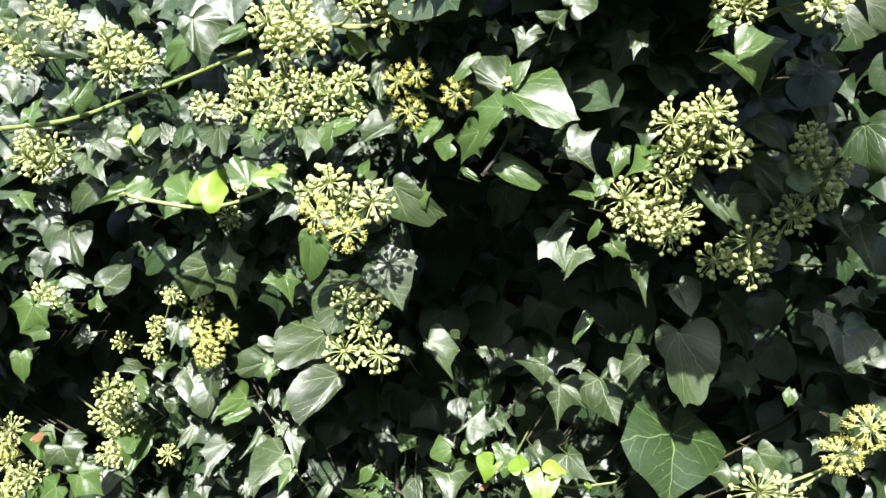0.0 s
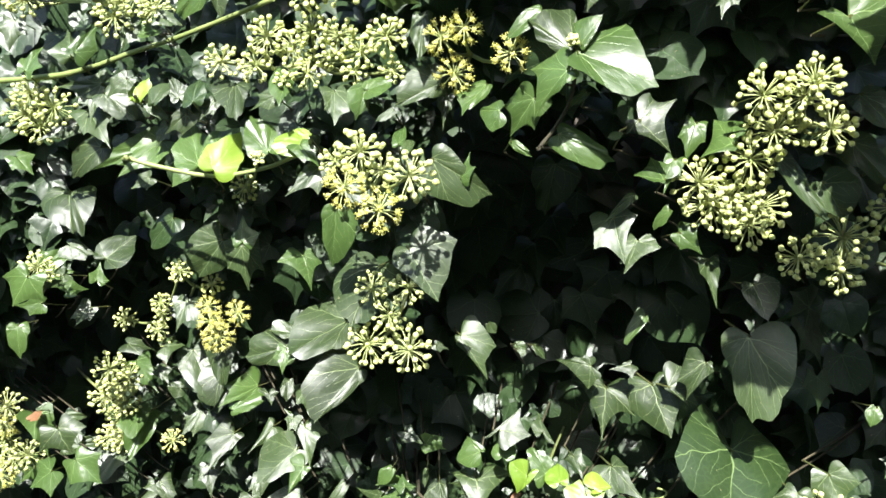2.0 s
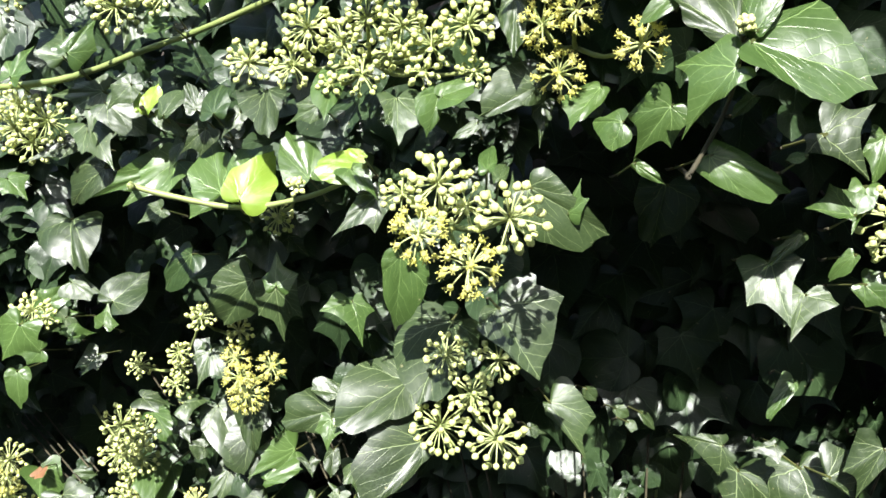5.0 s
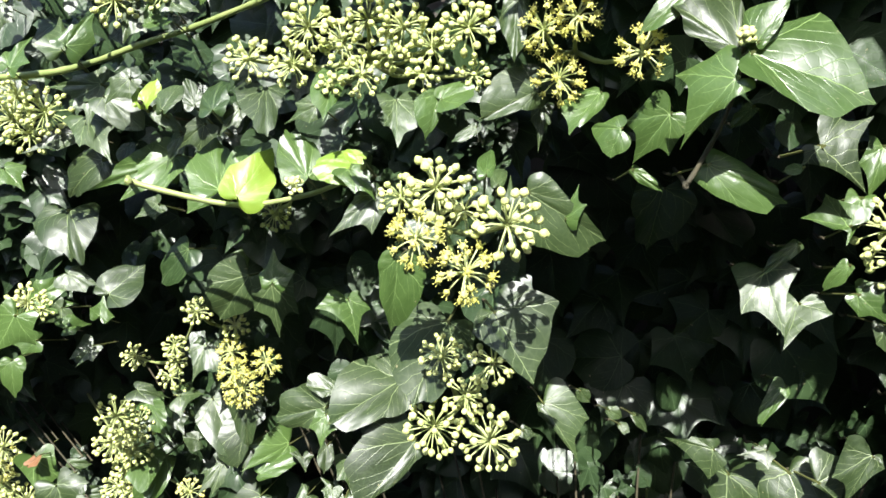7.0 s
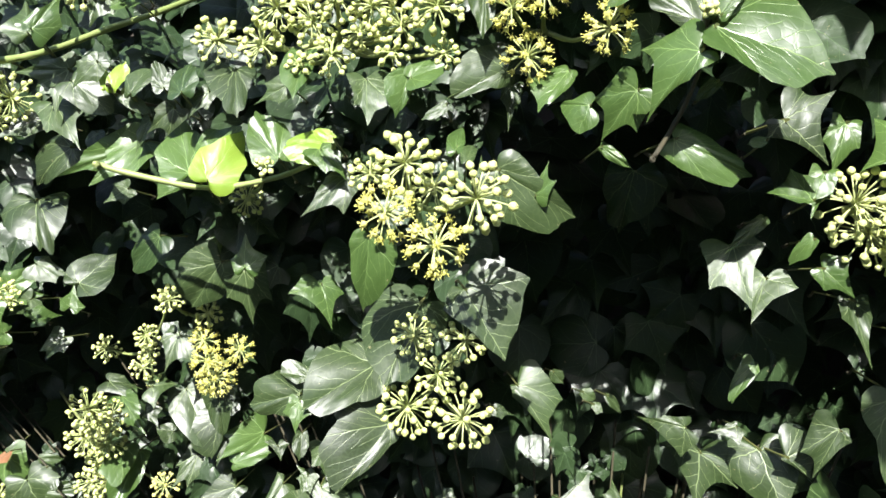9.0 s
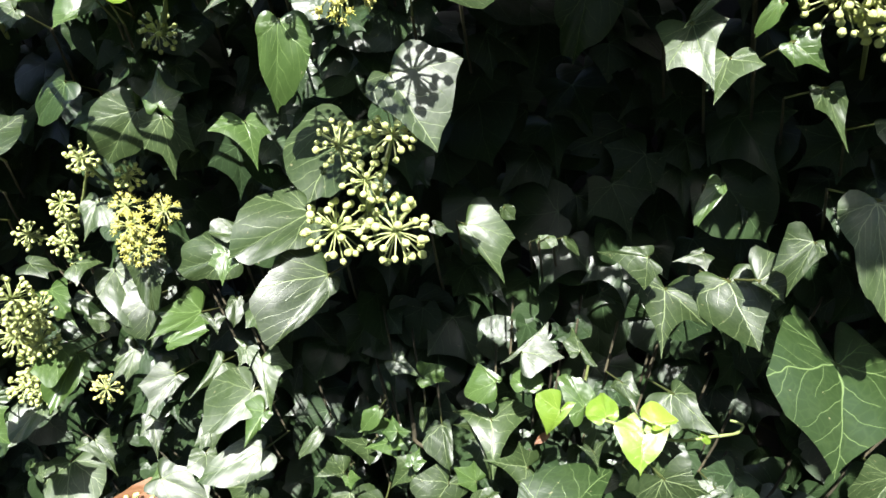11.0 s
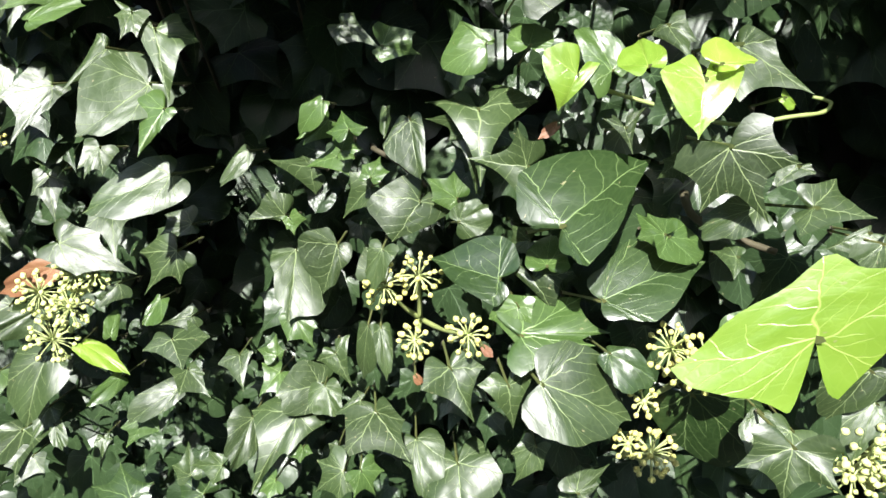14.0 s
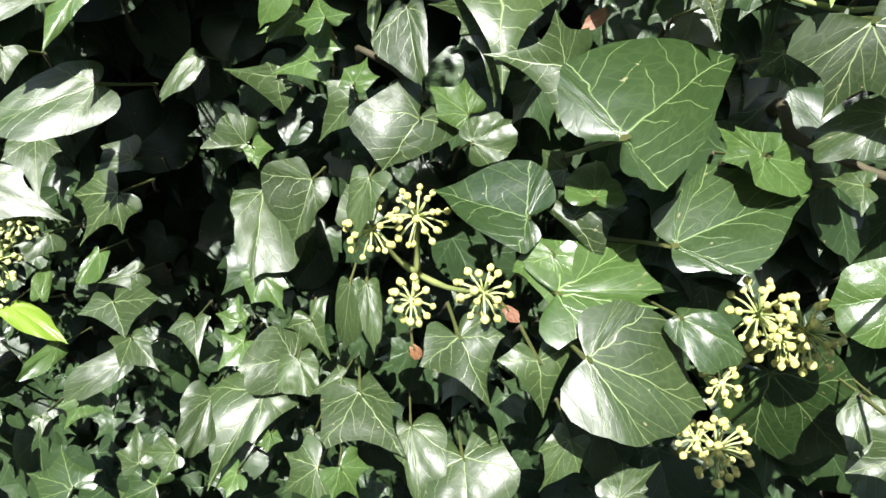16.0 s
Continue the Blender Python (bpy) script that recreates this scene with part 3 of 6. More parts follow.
runner("thin brown ivy stem behind the small leaves", .0018, "woody", [(-0.048, 0.783, 1.145), (-0.036, 0.780, 1.139), (-0.027, 0.777, 1.132), (-0.020, 0.775, 1.126)])
runner("thin dark ivy stem arching between the leaves", .0014, "woody", [(-0.293, 0.693, 1.502), (-0.292, 0.734, 1.498), (-0.281, 0.759, 1.499), (-0.261, 0.765, 1.507), (-0.242, 0.756, 1.522)])


sprig = ivy_sprig("bright ivy leaves in full sun beside the deep gap")
leaf(sprig, "tri", "mature", (-0.161, 0.782, 1.207), (0.011, -0.021, -0.034), (-0.50, 0.28), (0.40, -0.47), (0.14, 0.67), 901, 0.8)
leaf(sprig, "heart", "mature", (-0.171, 0.798, 1.179), (-0.033, -0.024, -0.028), (-0.21, 0.47), (0.50, 0.32), (0.22, 0.58), 902, 0.8)
leaf(sprig, "tri", "mature", (-0.197, 0.809, 1.198), (-0.019, -0.022, -0.021), (-0.16, 0.54), (0.28, -0.10), (0.46, 0.64), 903)
leaf(sprig, "tri", "mature", (-0.249, 0.852, 1.177), (-0.020, -0.022, -0.034), (-0.16, 0.36), (0.47, 0.53), (0.24, 0.49), 904, 0.8)
leaf(sprig, "tri", "mature", (-0.301, 0.899, 1.188), (-0.021, -0.016, -0.031), (-0.27, 0.69), (0.24, 0.48), (0.17, 0.39), 905, 0.8)
leaf(sprig, "tri", "fresh", (-0.161, 0.786, 1.166), (-0.013, -0.011, -0.024), (-0.16, 0.43), (0.77, 0.23), (-0.26, 0.59), 906)
leaf(sprig, "tri", "mature", (-0.210, 0.817, 1.142), (-0.007, -0.012, -0.015), (-0.41, 0.69), (0.26, 0.79), (0.21, 0.68), 907, 0.8)
leaf(sprig, "tri", "mature", (-0.200, 0.797, 1.233), (0.004, -0.004, -0.011), (-0.77, 0.06), (0.74, -0.52), (0.20, 0.43), 908, 0.8)
leaf(sprig, "tri", "mature", (-0.253, 0.833, 1.230), (-0.005, -0.012, -0.026), (-0.26, 0.52), (0.21, 0.41), (0.26, 0.43), 909, 0.8)
leaf(sprig, "oval", "fresh", (-0.240, 0.811, 1.212), (0.029, 0.001, 0.012), (-0.39, 0.77), (0.24, 0.49), (-0.26, 0.71), 910)
leaf(sprig, "heart", "mature", (-0.259, 0.831, 1.245), (-0.002, -0.014, -0.032), (-0.20, 0.29), (0.56, 0.60), (0.18, 0.43), 911, 0.8)
leaf(sprig, "tri", "mature", (-0.153, 0.748, 1.252), (0.006, -0.019, -0.019), (-0.28, 0.36), (0.39, 0.57), (0.09, 1.02), 912)
leaf(sprig, "oval", "mature", (-0.174, 0.766, 1.254), (-0.000, -0.008, -0.019), (-0.32, 0.42), (0.34, 0.43), (0.23, 0.42), 913, 0.8)
leaf(sprig, "oval", "mature", (-0.124, 0.819, 1.140), (-0.017, -0.011, -0.018), (-0.25, 0.37), (0.16, 0.57), (-0.01, 0.60), 914, 0.8)
leaf(sprig, "tri", "mature", (-0.307, 0.949, 1.107), (0.009, -0.020, -0.032), (-0.39, 0.26), (0.36, 0.37), (0.13, 0.66), 915, 0.8)

sprig = ivy_sprig("large dark green heart shaped ivy leaf with pale veins")
leaf(sprig, "round", "deep", (0.038, 0.692, 1.122), (0.046, 0.024, 0.037), (-0.49, 0.14), (0.35, -0.13), (-0.24, 0.93), 1)

sprig = ivy_sprig("broad glossy ivy leaves with pale veins in full sun")
leaf(sprig, "blade", "deep", (0.059, 0.698, 1.086), (0.051, 0.008, 0.021), (-0.42, 0.51), (0.36, 0.30), (-0.25, 0.97), 2, 0.7)
leaf(sprig, "heart", "deep", (0.015, 0.723, 1.089), (-0.034, 0.020, 0.005), (-0.37, -0.09), (0.55, 0.18), (-0.43, 0.99), 3)
leaf(sprig, "tri", "mature", (0.031, 0.722, 1.090), (0.010, -0.010, -0.017), (-0.80, 0.32), (0.43, -0.56), (-0.41, 0.35), 4)
leaf(sprig, "blunt", "mature", (0.031, 0.688, 1.050), (0.043, -0.009, -0.013), (-0.54, 0.33), (0.42, 0.59), (-0.01, 0.67), 5)
leaf(sprig, "oval", "deep", (0.062, 0.692, 1.063), (0.019, -0.013, -0.006), (-0.34, 0.41), (0.52, 0.53), (-0.33, 1.12), 6)
leaf(sprig, "tri", "mature", (-0.009, 0.718, 1.045), (0.012, -0.012, -0.024), (-0.55, 0.23), (0.65, 0.14), (0.27, 0.65), 7)
leaf(sprig, "tri", "mature", (0.018, 0.704, 1.042), (0.004, -0.006, -0.022), (-0.70, -0.16), (0.61, -0.10), (0.03, 0.29), 8)
leaf(sprig, "tri", "fresh", (0.023, 0.715, 1.078), (0.004, -0.011, -0.028), (-0.16, 0.44), (0.52, 0.15), (-0.38, 0.35), 9)
leaf(sprig, "tri", "fresh", (0.024, 0.707, 1.066), (0.043, -0.002, 0.004), (-0.44, 0.74), (0.16, 0.79), (-0.16, 1.06), 10, 0.7)
leaf(sprig, "heart", "fresh", (0.036, 0.714, 1.098), (0.006, 0.024, 0.014), (-0.32, 0.46), (0.20, 0.53), (-0.21, 1.76), 11, 1.2)
leaf(sprig, "tri", "mature", (0.033, 0.749, 1.102), (-0.011, 0.006, -0.003), (-0.43, 0.82), (0.73, 0.65), (-0.55, 0.11), 12)
leaf(sprig, "tri", "fresh", (0.087, 0.702, 1.116), (-0.011, 0.014, 0.008), (-0.44, 0.45), (0.16, 0.68), (-0.95, 0.51), 13)
leaf(sprig, "cordate", "deep", (0.119, 0.735, 1.022), (0.052, 0.008, -0.053), (-0.32, 0.41), (0.34, 0.42), (-0.11, -0.25), 14)

sprig = ivy_sprig("five lobed ivy leaves with star shaped pale veins")
leaf(sprig, "star", "mature", (0.030, 0.743, 1.141), (-0.031, 0.004, 0.004), (-0.66, -0.00), (0.60, 0.26), (-0.13, -0.01), 15)
leaf(sprig, "tri", "mature", (0.006, 0.771, 1.158), (-0.002, -0.018, -0.028), (-0.34, 0.24), (0.40, 0.21), (-0.21, 0.66), 16)
leaf(sprig, "tri", "mature", (0.007, 0.769, 1.161), (-0.028, -0.004, 0.002), (-0.36, 0.50), (0.30, 0.28), (0.16, 0.07), 17)
leaf(sprig, "star", "mature", (0.106, 0.701, 1.150), (0.019, -0.009, -0.008), (-0.56, 0.30), (0.59, -0.02), (-0.52, -0.09), 18)
leaf(sprig, "tri", "mature", (0.094, 0.711, 1.148), (-0.008, 0.005, -0.009), (-0.73, 0.39), (0.41, 0.36), (-0.46, -0.10), 19)
leaf(sprig, "heart", "mature", (0.125, 0.694, 1.130), (-0.024, 0.007, -0.009), (-0.34, 0.65), (0.27, 0.47), (-0.61, 0.91), 20, 0.8)
leaf(sprig, "tri", "mature", (0.117, 0.692, 1.108), (-0.009, 0.011, 0.001), (-0.72, -0.22), (0.34, 0.53), (-1.16, 1.04), 21)
leaf(sprig, "heart", "fresh", (0.125, 0.676, 1.077), (-0.020, 0.002, -0.005), (-0.66, 0.62), (0.59, 0.38), (-0.20, 0.36), 22)
leaf(sprig, "heart", "mature", (0.167, 0.719, 1.009), (-0.025, -0.014, -0.022), (-0.37, 0.59), (0.25, 0.48), (-0.37, 1.06), 23, 0.8)

sprig = ivy_sprig("small heart shaped ivy leaves crowded along a young shoot")
leaf(sprig, "cordate", "mature", (-0.024, 0.768, 1.119), (-0.013, -0.011, -0.019), (-0.72, -0.39), (0.88, 0.38), (0.32, 0.38), 24)
leaf(sprig, "tri", "mature", (-0.051, 0.784, 1.124), (-0.018, 0.001, -0.018), (-0.36, 0.27), (0.57, 0.08), (-0.24, 0.20), 25)
leaf(sprig, "tri", "fresh", (-0.067, 0.792, 1.141), (-0.022, 0.005, -0.007), (-0.54, -0.07), (0.45, -0.02), (-0.35, 0.40), 26)
leaf(sprig, "tri", "fresh", (-0.050, 0.769, 1.132), (0.005, 0.008, 0.011), (-0.49, 0.43), (0.63, 0.42), (-0.28, 0.83), 27)
leaf(sprig, "tri", "fresh", (-0.066, 0.779, 1.145), (0.011, -0.005, 0.001), (-1.16, 0.59), (0.41, 0.65), (-0.48, 0.14), 28)
leaf(sprig, "tri", "mature", (-0.087, 0.810, 1.132), (-0.029, 0.004, 0.002), (-0.58, -0.11), (0.21, 0.16), (-0.16, -0.05), 29)
leaf(sprig, "tri", "mature", (-0.109, 0.841, 1.097), (-0.020, -0.009, -0.002), (-0.16, 0.17), (0.93, 0.56), (0.43, 0.05), 30)
leaf(sprig, "tri", "fresh", (-0.105, 0.833, 1.097), (0.003, -0.002, -0.011), (-0.94, 0.34), (0.30, 0.61), (-0.09, 0.21), 31)
leaf(sprig, "tri", "fresh", (-0.074, 0.793, 1.160), (-0.017, -0.007, -0.010), (-0.22, 0.90), (0.16, 0.47), (0.39, -0.02), 32)
leaf(sprig, "tri", "fresh", (-0.004, 0.767, 1.121), (-0.018, -0.002, 0.012), (-0.39, 0.53), (0.52, 0.40), (0.26, 0.19), 33)
leaf(sprig, "heart", "mature", (-0.004, 0.749, 1.112), (0.015, -0.002, 0.009), (-0.42, 0.47), (0.59, 0.60), (-0.20, 0.14), 34)
leaf(sprig, "oval", "mature", (-0.029, 0.771, 1.162), (0.005, -0.015, -0.029), (-0.16, 0.60), (0.50, 0.30), (-0.48, 0.41), 35)
leaf(sprig, "tri", "mature", (-0.050, 0.815, 1.065), (0.007, 0.010, 0.020), (-0.57, 0.70), (0.38, 0.58), (0.05, 0.47), 36, 0.8)

sprig = ivy_sprig("pair of glossy folded ivy leaves before a dark gap")
leaf(sprig, "heart", "mature", (-0.073, 0.810, 1.085), (-0.008, -0.009, -0.028), (-0.21, 0.45), (0.78, 0.12), (0.18, 0.29), 38)
leaf(sprig, "heart", "mature", (-0.108, 0.870, 1.067), (-0.001, -0.035, -0.038), (-0.53, 0.52), (0.25, 0.37), (0.24, 0.91), 39, 0.8)

sprig = ivy_sprig("long pale ivy leaf with one shining half")
leaf(sprig, "heart", "mature", (-0.168, 0.813, 1.127), (-0.049, -0.018, -0.018), (-0.31, 0.38), (0.27, 0.24), (0.14, 0.64), 40, 0.8)
leaf(sprig, "tri", "mature", (-0.242, 0.901, 1.090), (0.010, -0.028, -0.030), (-0.32, 0.24), (0.44, 0.29), (0.14, 0.98), 41, 0.8)

sprig = ivy_sprig("pointed ivy leaves hanging in the shaded corner")
leaf(sprig, "star", "mature", (-0.199, 0.904, 1.058), (-0.028, -0.010, -0.031), (-0.37, 0.42), (0.59, 0.52), (-0.03, 0.34), 43)
leaf(sprig, "tri", "mature", (-0.181, 0.884, 1.082), (-0.023, -0.006, -0.006), (-0.22, 0.51), (0.51, 0.63), (0.13, 0.49), 44, 0.8)
leaf(sprig, "tri", "mature", (-0.190, 0.896, 1.011), (-0.020, -0.010, -0.003), (-0.60, 0.20), (0.43, -0.14), (0.43, 0.46), 45, 0.8)
leaf(sprig, "tri", "mature", (-0.205, 0.894, 0.993), (0.011, -0.016, -0.018), (-1.18, 0.60), (0.87, -0.13), (-0.41, 0.63), 46)
leaf(sprig, "oval", "fresh", (-0.215, 0.907, 1.021), (-0.011, -0.014, -0.015), (-0.56, 0.66), (0.16, 0.43), (0.07, 0.90), 47)
leaf(sprig, "oval", "mature", (-0.215, 0.926, 0.939), (-0.037, -0.019, -0.017), (-0.21, 0.45), (0.31, 0.60), (0.15, 0.82), 48, 0.8)
leaf(sprig, "tri", "mature", (-0.191, 0.880, 0.976), (0.019, -0.013, -0.014), (-0.25, 0.43), (0.60, 0.51), (0.26, 1.23), 49)
leaf(sprig, "tri", "fresh", (-0.243, 0.932, 0.912), (-0.017, -0.009, -0.022), (-0.52, 0.10), (0.45, 0.67), (-0.04, 0.46), 50)
leaf(sprig, "oval", "fresh", (-0.271, 0.956, 0.937), (-0.018, -0.027, -0.012), (-0.24, 0.49), (0.18, 0.49), (0.82, 1.06), 51)
leaf(sprig, "oval", "lime", (-0.296, 0.947, 0.971), (0.042, -0.020, -0.013), (-0.18, 0.35), (0.20, 0.48), (-0.00, 1.48), 52)
leaf(sprig, "tri", "mature", (-0.295, 0.964, 0.878), (0.002, -0.011, -0.014), (-0.43, 0.12), (0.43, 0.29), (0.31, 0.80), 53, 0.8)

sprig = ivy_sprig("lobed ivy leaves with star veins low on the wall")
leaf(sprig, "star", "deep", (-0.264, 0.935, 0.838), (-0.020, 0.023, 0.022), (-0.81, 0.90), (0.55, 0.05), (-0.20, 0.89), 54)
leaf(sprig, "star", "deep", (-0.193, 0.901, 0.862), (-0.030, 0.009, 0.014), (-0.68, 0.53), (0.59, 0.01), (-0.12, 0.35), 55)
leaf(sprig, "tri", "mature", (-0.172, 0.883, 0.897), (-0.027, 0.006, -0.003), (-0.51, 0.26), (0.37, 0.39), (-0.28, 0.54), 56)
leaf(sprig, "tri", "mature", (-0.198, 0.889, 0.885), (-0.004, 0.012, 0.023), (-0.50, 0.36), (0.31, 0.37), (0.55, 0.60), 57)
leaf(sprig, "tri", "mature", (-0.151, 0.872, 0.990), (0.004, -0.019, -0.018), (-0.39, 0.02), (0.62, 0.11), (-0.33, 0.94), 58)
leaf(sprig, "tri", "fresh", (-0.121, 0.862, 0.981), (-0.013, -0.014, -0.010), (-0.55, 0.67), (0.68, 0.14), (0.10, 1.17), 59)
leaf(sprig, "cordate", "mature", (-0.091, 0.851, 0.977), (-0.028, -0.014, -0.001), (-0.57, 0.51), (0.59, 0.27), (0.47, 0.63), 60)
leaf(sprig, "heart", "mature", (-0.087, 0.837, 0.982), (0.007, -0.011, -0.017), (-0.36, 0.55), (0.70, 0.44), (-0.22, 0.57), 61)
leaf(sprig, "tri", "mature", (-0.107, 0.847, 0.958), (-0.031, -0.036, -0.036), (-0.18, 0.46), (0.54, 0.26), (-0.07, 1.07), 62, 0.8)
leaf(sprig, "heart", "mature", (-0.146, 0.879, 0.939), (-0.009, -0.028, -0.025), (-0.30, 0.54), (0.30, 0.53), (0.57, 0.89), 63)
leaf(sprig, "tri", "fresh", (-0.107, 0.849, 1.027), (0.013, -0.009, -0.020), (-0.35, 0.59), (0.51, 0.51), (-0.14, 0.37), 64)
leaf(sprig, "tri", "fresh", (-0.123, 0.862, 0.993), (-0.001, 0.005, 0.015), (-0.82, 0.34), (0.40, 0.25), (-0.20, 0.30), 65)
leaf(sprig, "tri", "mature", (-0.077, 0.819, 1.012), (0.010, -0.007, -0.021), (-0.56, -0.31), (0.56, -0.04), (-0.15, 0.28), 66)
leaf(sprig, "oval", "mature", (-0.053, 0.774, 1.047), (-0.005, -0.004, -0.034), (-0.24, 0.42), (0.16, 0.34), (-0.14, 0.14), 67)
leaf(sprig, "oval", "mature", (-0.045, 0.758, 1.052), (0.005, -0.015, -0.024), (-0.16, 0.51), (0.16, 0.47), (0.23, 0.66), 68)
leaf(sprig, "tri", "mature", (-0.049, 0.773, 0.994), (0.021, -0.011, -0.027), (-0.33, 0.37), (0.87, 0.28), (-0.29, 0.19), 69)
leaf(sprig, "tri", "mature", (-0.062, 0.825, 0.977), (-0.019, -0.006, -0.005), (-0.84, 0.37), (0.39, -0.01), (-0.00, 1.32), 70)
leaf(sprig, "tri", "mature", (-0.078, 0.824, 0.944), (-0.008, -0.003, -0.011), (-0.67, 0.32), (0.48, 0.16), (-0.28, 0.51), 71)
leaf(sprig, "cordate", "mature", (-0.002, 0.767, 0.964), (0.002, -0.025, -0.019), (-0.78, 0.28), (0.71, 0.24), (-0.35, 1.27), 72)
leaf(sprig, "heart", "mature", (-0.026, 0.778, 0.975), (0.004, -0.027, -0.022), (-0.43, 0.44), (0.16, 0.51), (-0.19, 1.21), 73, 0.8)
leaf(sprig, "tri", "mature", (0.060, 0.727, 0.969), (0.020, 0.010, 0.013), (-0.40, 0.50), (0.18, 0.44), (-0.30, 1.22), 74, 0.8)
leaf(sprig, "heart", "fresh", (0.059, 0.739, 0.955), (0.002, 0.006, 0.015), (-0.29, 0.48), (0.33, 0.56), (-0.20, 0.45), 75)
leaf(sprig, "tri", "fresh", (-0.103, 0.835, 0.937), (-0.002, -0.004, -0.009), (-0.83, 0.16), (0.85, 0.78), (-0.40, 0.51), 76)
leaf(sprig, "tri", "mature", (-0.208, 0.909, 0.836), (-0.021, 0.013, 0.011), (-0.35, 0.67), (0.39, 0.37), (0.03, 1.28), 77)

sprig = ivy_sprig("trailing ivy shoot with lime green young leaves and a curling tip")
leaf(sprig, "tri", "mature", (0.023, 0.730, 1.225), (0.019, 0.008, 0.019), (-0.19, -0.57), (0.86, 0.55), (-0.10, 0.51), 78, 0.8)
leaf(sprig, "tri", "mature", (0.060, 0.719, 1.228), (-0.003, 0.014, 0.016), (-0.46, 0.43), (0.43, -0.60), (-0.02, 0.92), 79)
leaf(sprig, "heart", "fresh", (0.008, 0.747, 1.200), (-0.013, 0.005, 0.012), (-1.21, 0.45), (0.26, -0.09), (-0.18, 0.23), 80)
leaf(sprig, "heart", "fresh", (0.028, 0.737, 1.199), (0.004, 0.013, 0.015), (-0.56, 0.34), (0.54, 0.17), (-0.28, 0.94), 81)
leaf(sprig, "cordate", "lime", (0.049, 0.727, 1.186), (-0.008, -0.003, -0.016), (-0.38, -0.51), (1.05, -0.18), (0.04, 0.20), 82)
leaf(sprig, "cordate", "fresh", (0.066, 0.730, 1.188), (-0.010, 0.005, 0.021), (-0.36, 0.80), (0.44, 0.25), (0.02, 0.26), 83)
leaf(sprig, "heart", "lime", (0.074, 0.701, 1.190), (-0.001, 0.015, 0.013), (-0.63, 0.24), (0.43, 0.26), (-0.44, 1.15), 84)
leaf(sprig, "cordate", "lime", (0.094, 0.689, 1.185), (-0.004, -0.013, -0.022), (-0.62, -0.23), (0.70, -0.02), (-0.11, 0.60), 85, 0.8)
leaf(sprig, "heart", "lime", (0.099, 0.686, 1.191), (0.016, -0.000, 0.003), (-0.93, 0.20), (0.16, 0.45), (-0.19, 0.91), 86)
leaf(sprig, "tri", "mature", (0.121, 0.722, 1.200), (0.024, -0.026, -0.021), (-0.25, 0.28), (0.50, 0.48), (-0.61, 0.54), 87)
leaf(sprig, "oval", "lime", (0.136, 0.705, 1.177), (0.006, -0.001, -0.003), (-0.51, -0.37), (0.53, 0.73), (-0.09, 0.08), 88)
leaf(sprig, "tri", "mature", (0.006, 0.763, 1.168), (0.001, -0.027, -0.028), (-0.88, -0.30), (0.68, -0.25), (0.03, 0.98), 89)
leaf(sprig, "star", "mature", (0.069, 0.713, 1.163), (0.004, -0.002, -0.012), (-0.90, -0.48), (0.70, -0.60), (-0.03, 0.15), 90)
leaf(sprig, "tri", "mature", (0.147, 0.688, 1.131), (0.027, -0.004, -0.003), (-0.62, 0.39), (0.61, -0.28), (-0.06, 0.95), 92)
leaf(sprig, "tri", "mature", (0.141, 0.695, 1.148), (-0.015, -0.004, -0.012), (-0.39, -0.17), (0.45, 0.23), (-0.24, 0.64), 93, 0.8)
leaf(sprig, "tri", "mature", (0.087, 0.720, 1.208), (0.007, -0.017, -0.016), (-0.28, 0.53), (0.33, -0.00), (-0.58, 0.84), 95)
leaf(sprig, "heart", "fresh", (0.089, 0.703, 1.115), (0.015, -0.003, -0.012), (-0.52, 0.74), (0.62, 0.10), (0.32, 0.68), 97)

sprig = ivy_sprig("lobed ivy leaves with pale veins below the dark hollow")
leaf(sprig, "star", "mature", (0.112, 0.715, 1.270), (-0.003, -0.011, -0.043), (-0.61, 0.49), (0.65, -0.07), (-0.04, 0.26), 98)
leaf(sprig, "heart", "mature", (0.149, 0.707, 1.276), (0.009, -0.028, -0.036), (-0.50, 0.10), (0.58, 0.04), (-0.57, 0.64), 99)
leaf(sprig, "tri", "mature", (0.155, 0.678, 1.280), (0.016, -0.006, -0.012), (-1.50, 0.63), (0.16, -0.08), (-0.14, 0.34), 100)
leaf(sprig, "arrow", "mature", (0.095, 0.694, 1.292), (-0.030, 0.007, 0.003), (-0.67, -0.01), (0.16, 0.46), (-0.21, 0.15), 101)
leaf(sprig, "tri", "mature", (0.178, 0.660, 1.304), (-0.015, -0.001, -0.031), (-0.25, 0.09), (0.37, 0.69), (-0.46, 0.24), 102)
leaf(sprig, "tri", "mature", (0.127, 0.691, 1.295), (-0.018, 0.001, -0.005), (-0.66, 0.13), (0.16, 0.30), (-0.28, 0.72), 103, 0.8)
leaf(sprig, "oval", "fresh", (0.138, 0.694, 1.337), (-0.017, -0.011, -0.023), (-0.17, 0.13), (0.19, 0.70), (-0.23, 0.66), 104)

sprig = ivy_sprig("large heart shaped ivy leaf with pale veins half in shade")
leaf(sprig, "shield", "deep", (0.216, 0.699, 1.225), (-0.006, -0.045, -0.048), (-0.98, -0.03), (0.82, 0.30), (0.53, 0.88), 105)

sprig = ivy_sprig("shaded curling ivy leaf with a pale rim near the flowers")
leaf(sprig, "heart", "mature", (0.207, 0.652, 1.328), (0.001, -0.017, -0.064), (-0.33, 0.71), (0.20, 0.39), (-0.23, 0.26), 106)

sprig = ivy_sprig("ivy leaves at the shaded edge of the wall")
leaf(sprig, "heart", "mature", (0.248, 0.688, 1.157), (-0.019, -0.006, -0.022), (-0.52, 0.57), (0.63, 0.68), (-0.00, 0.30), 107)

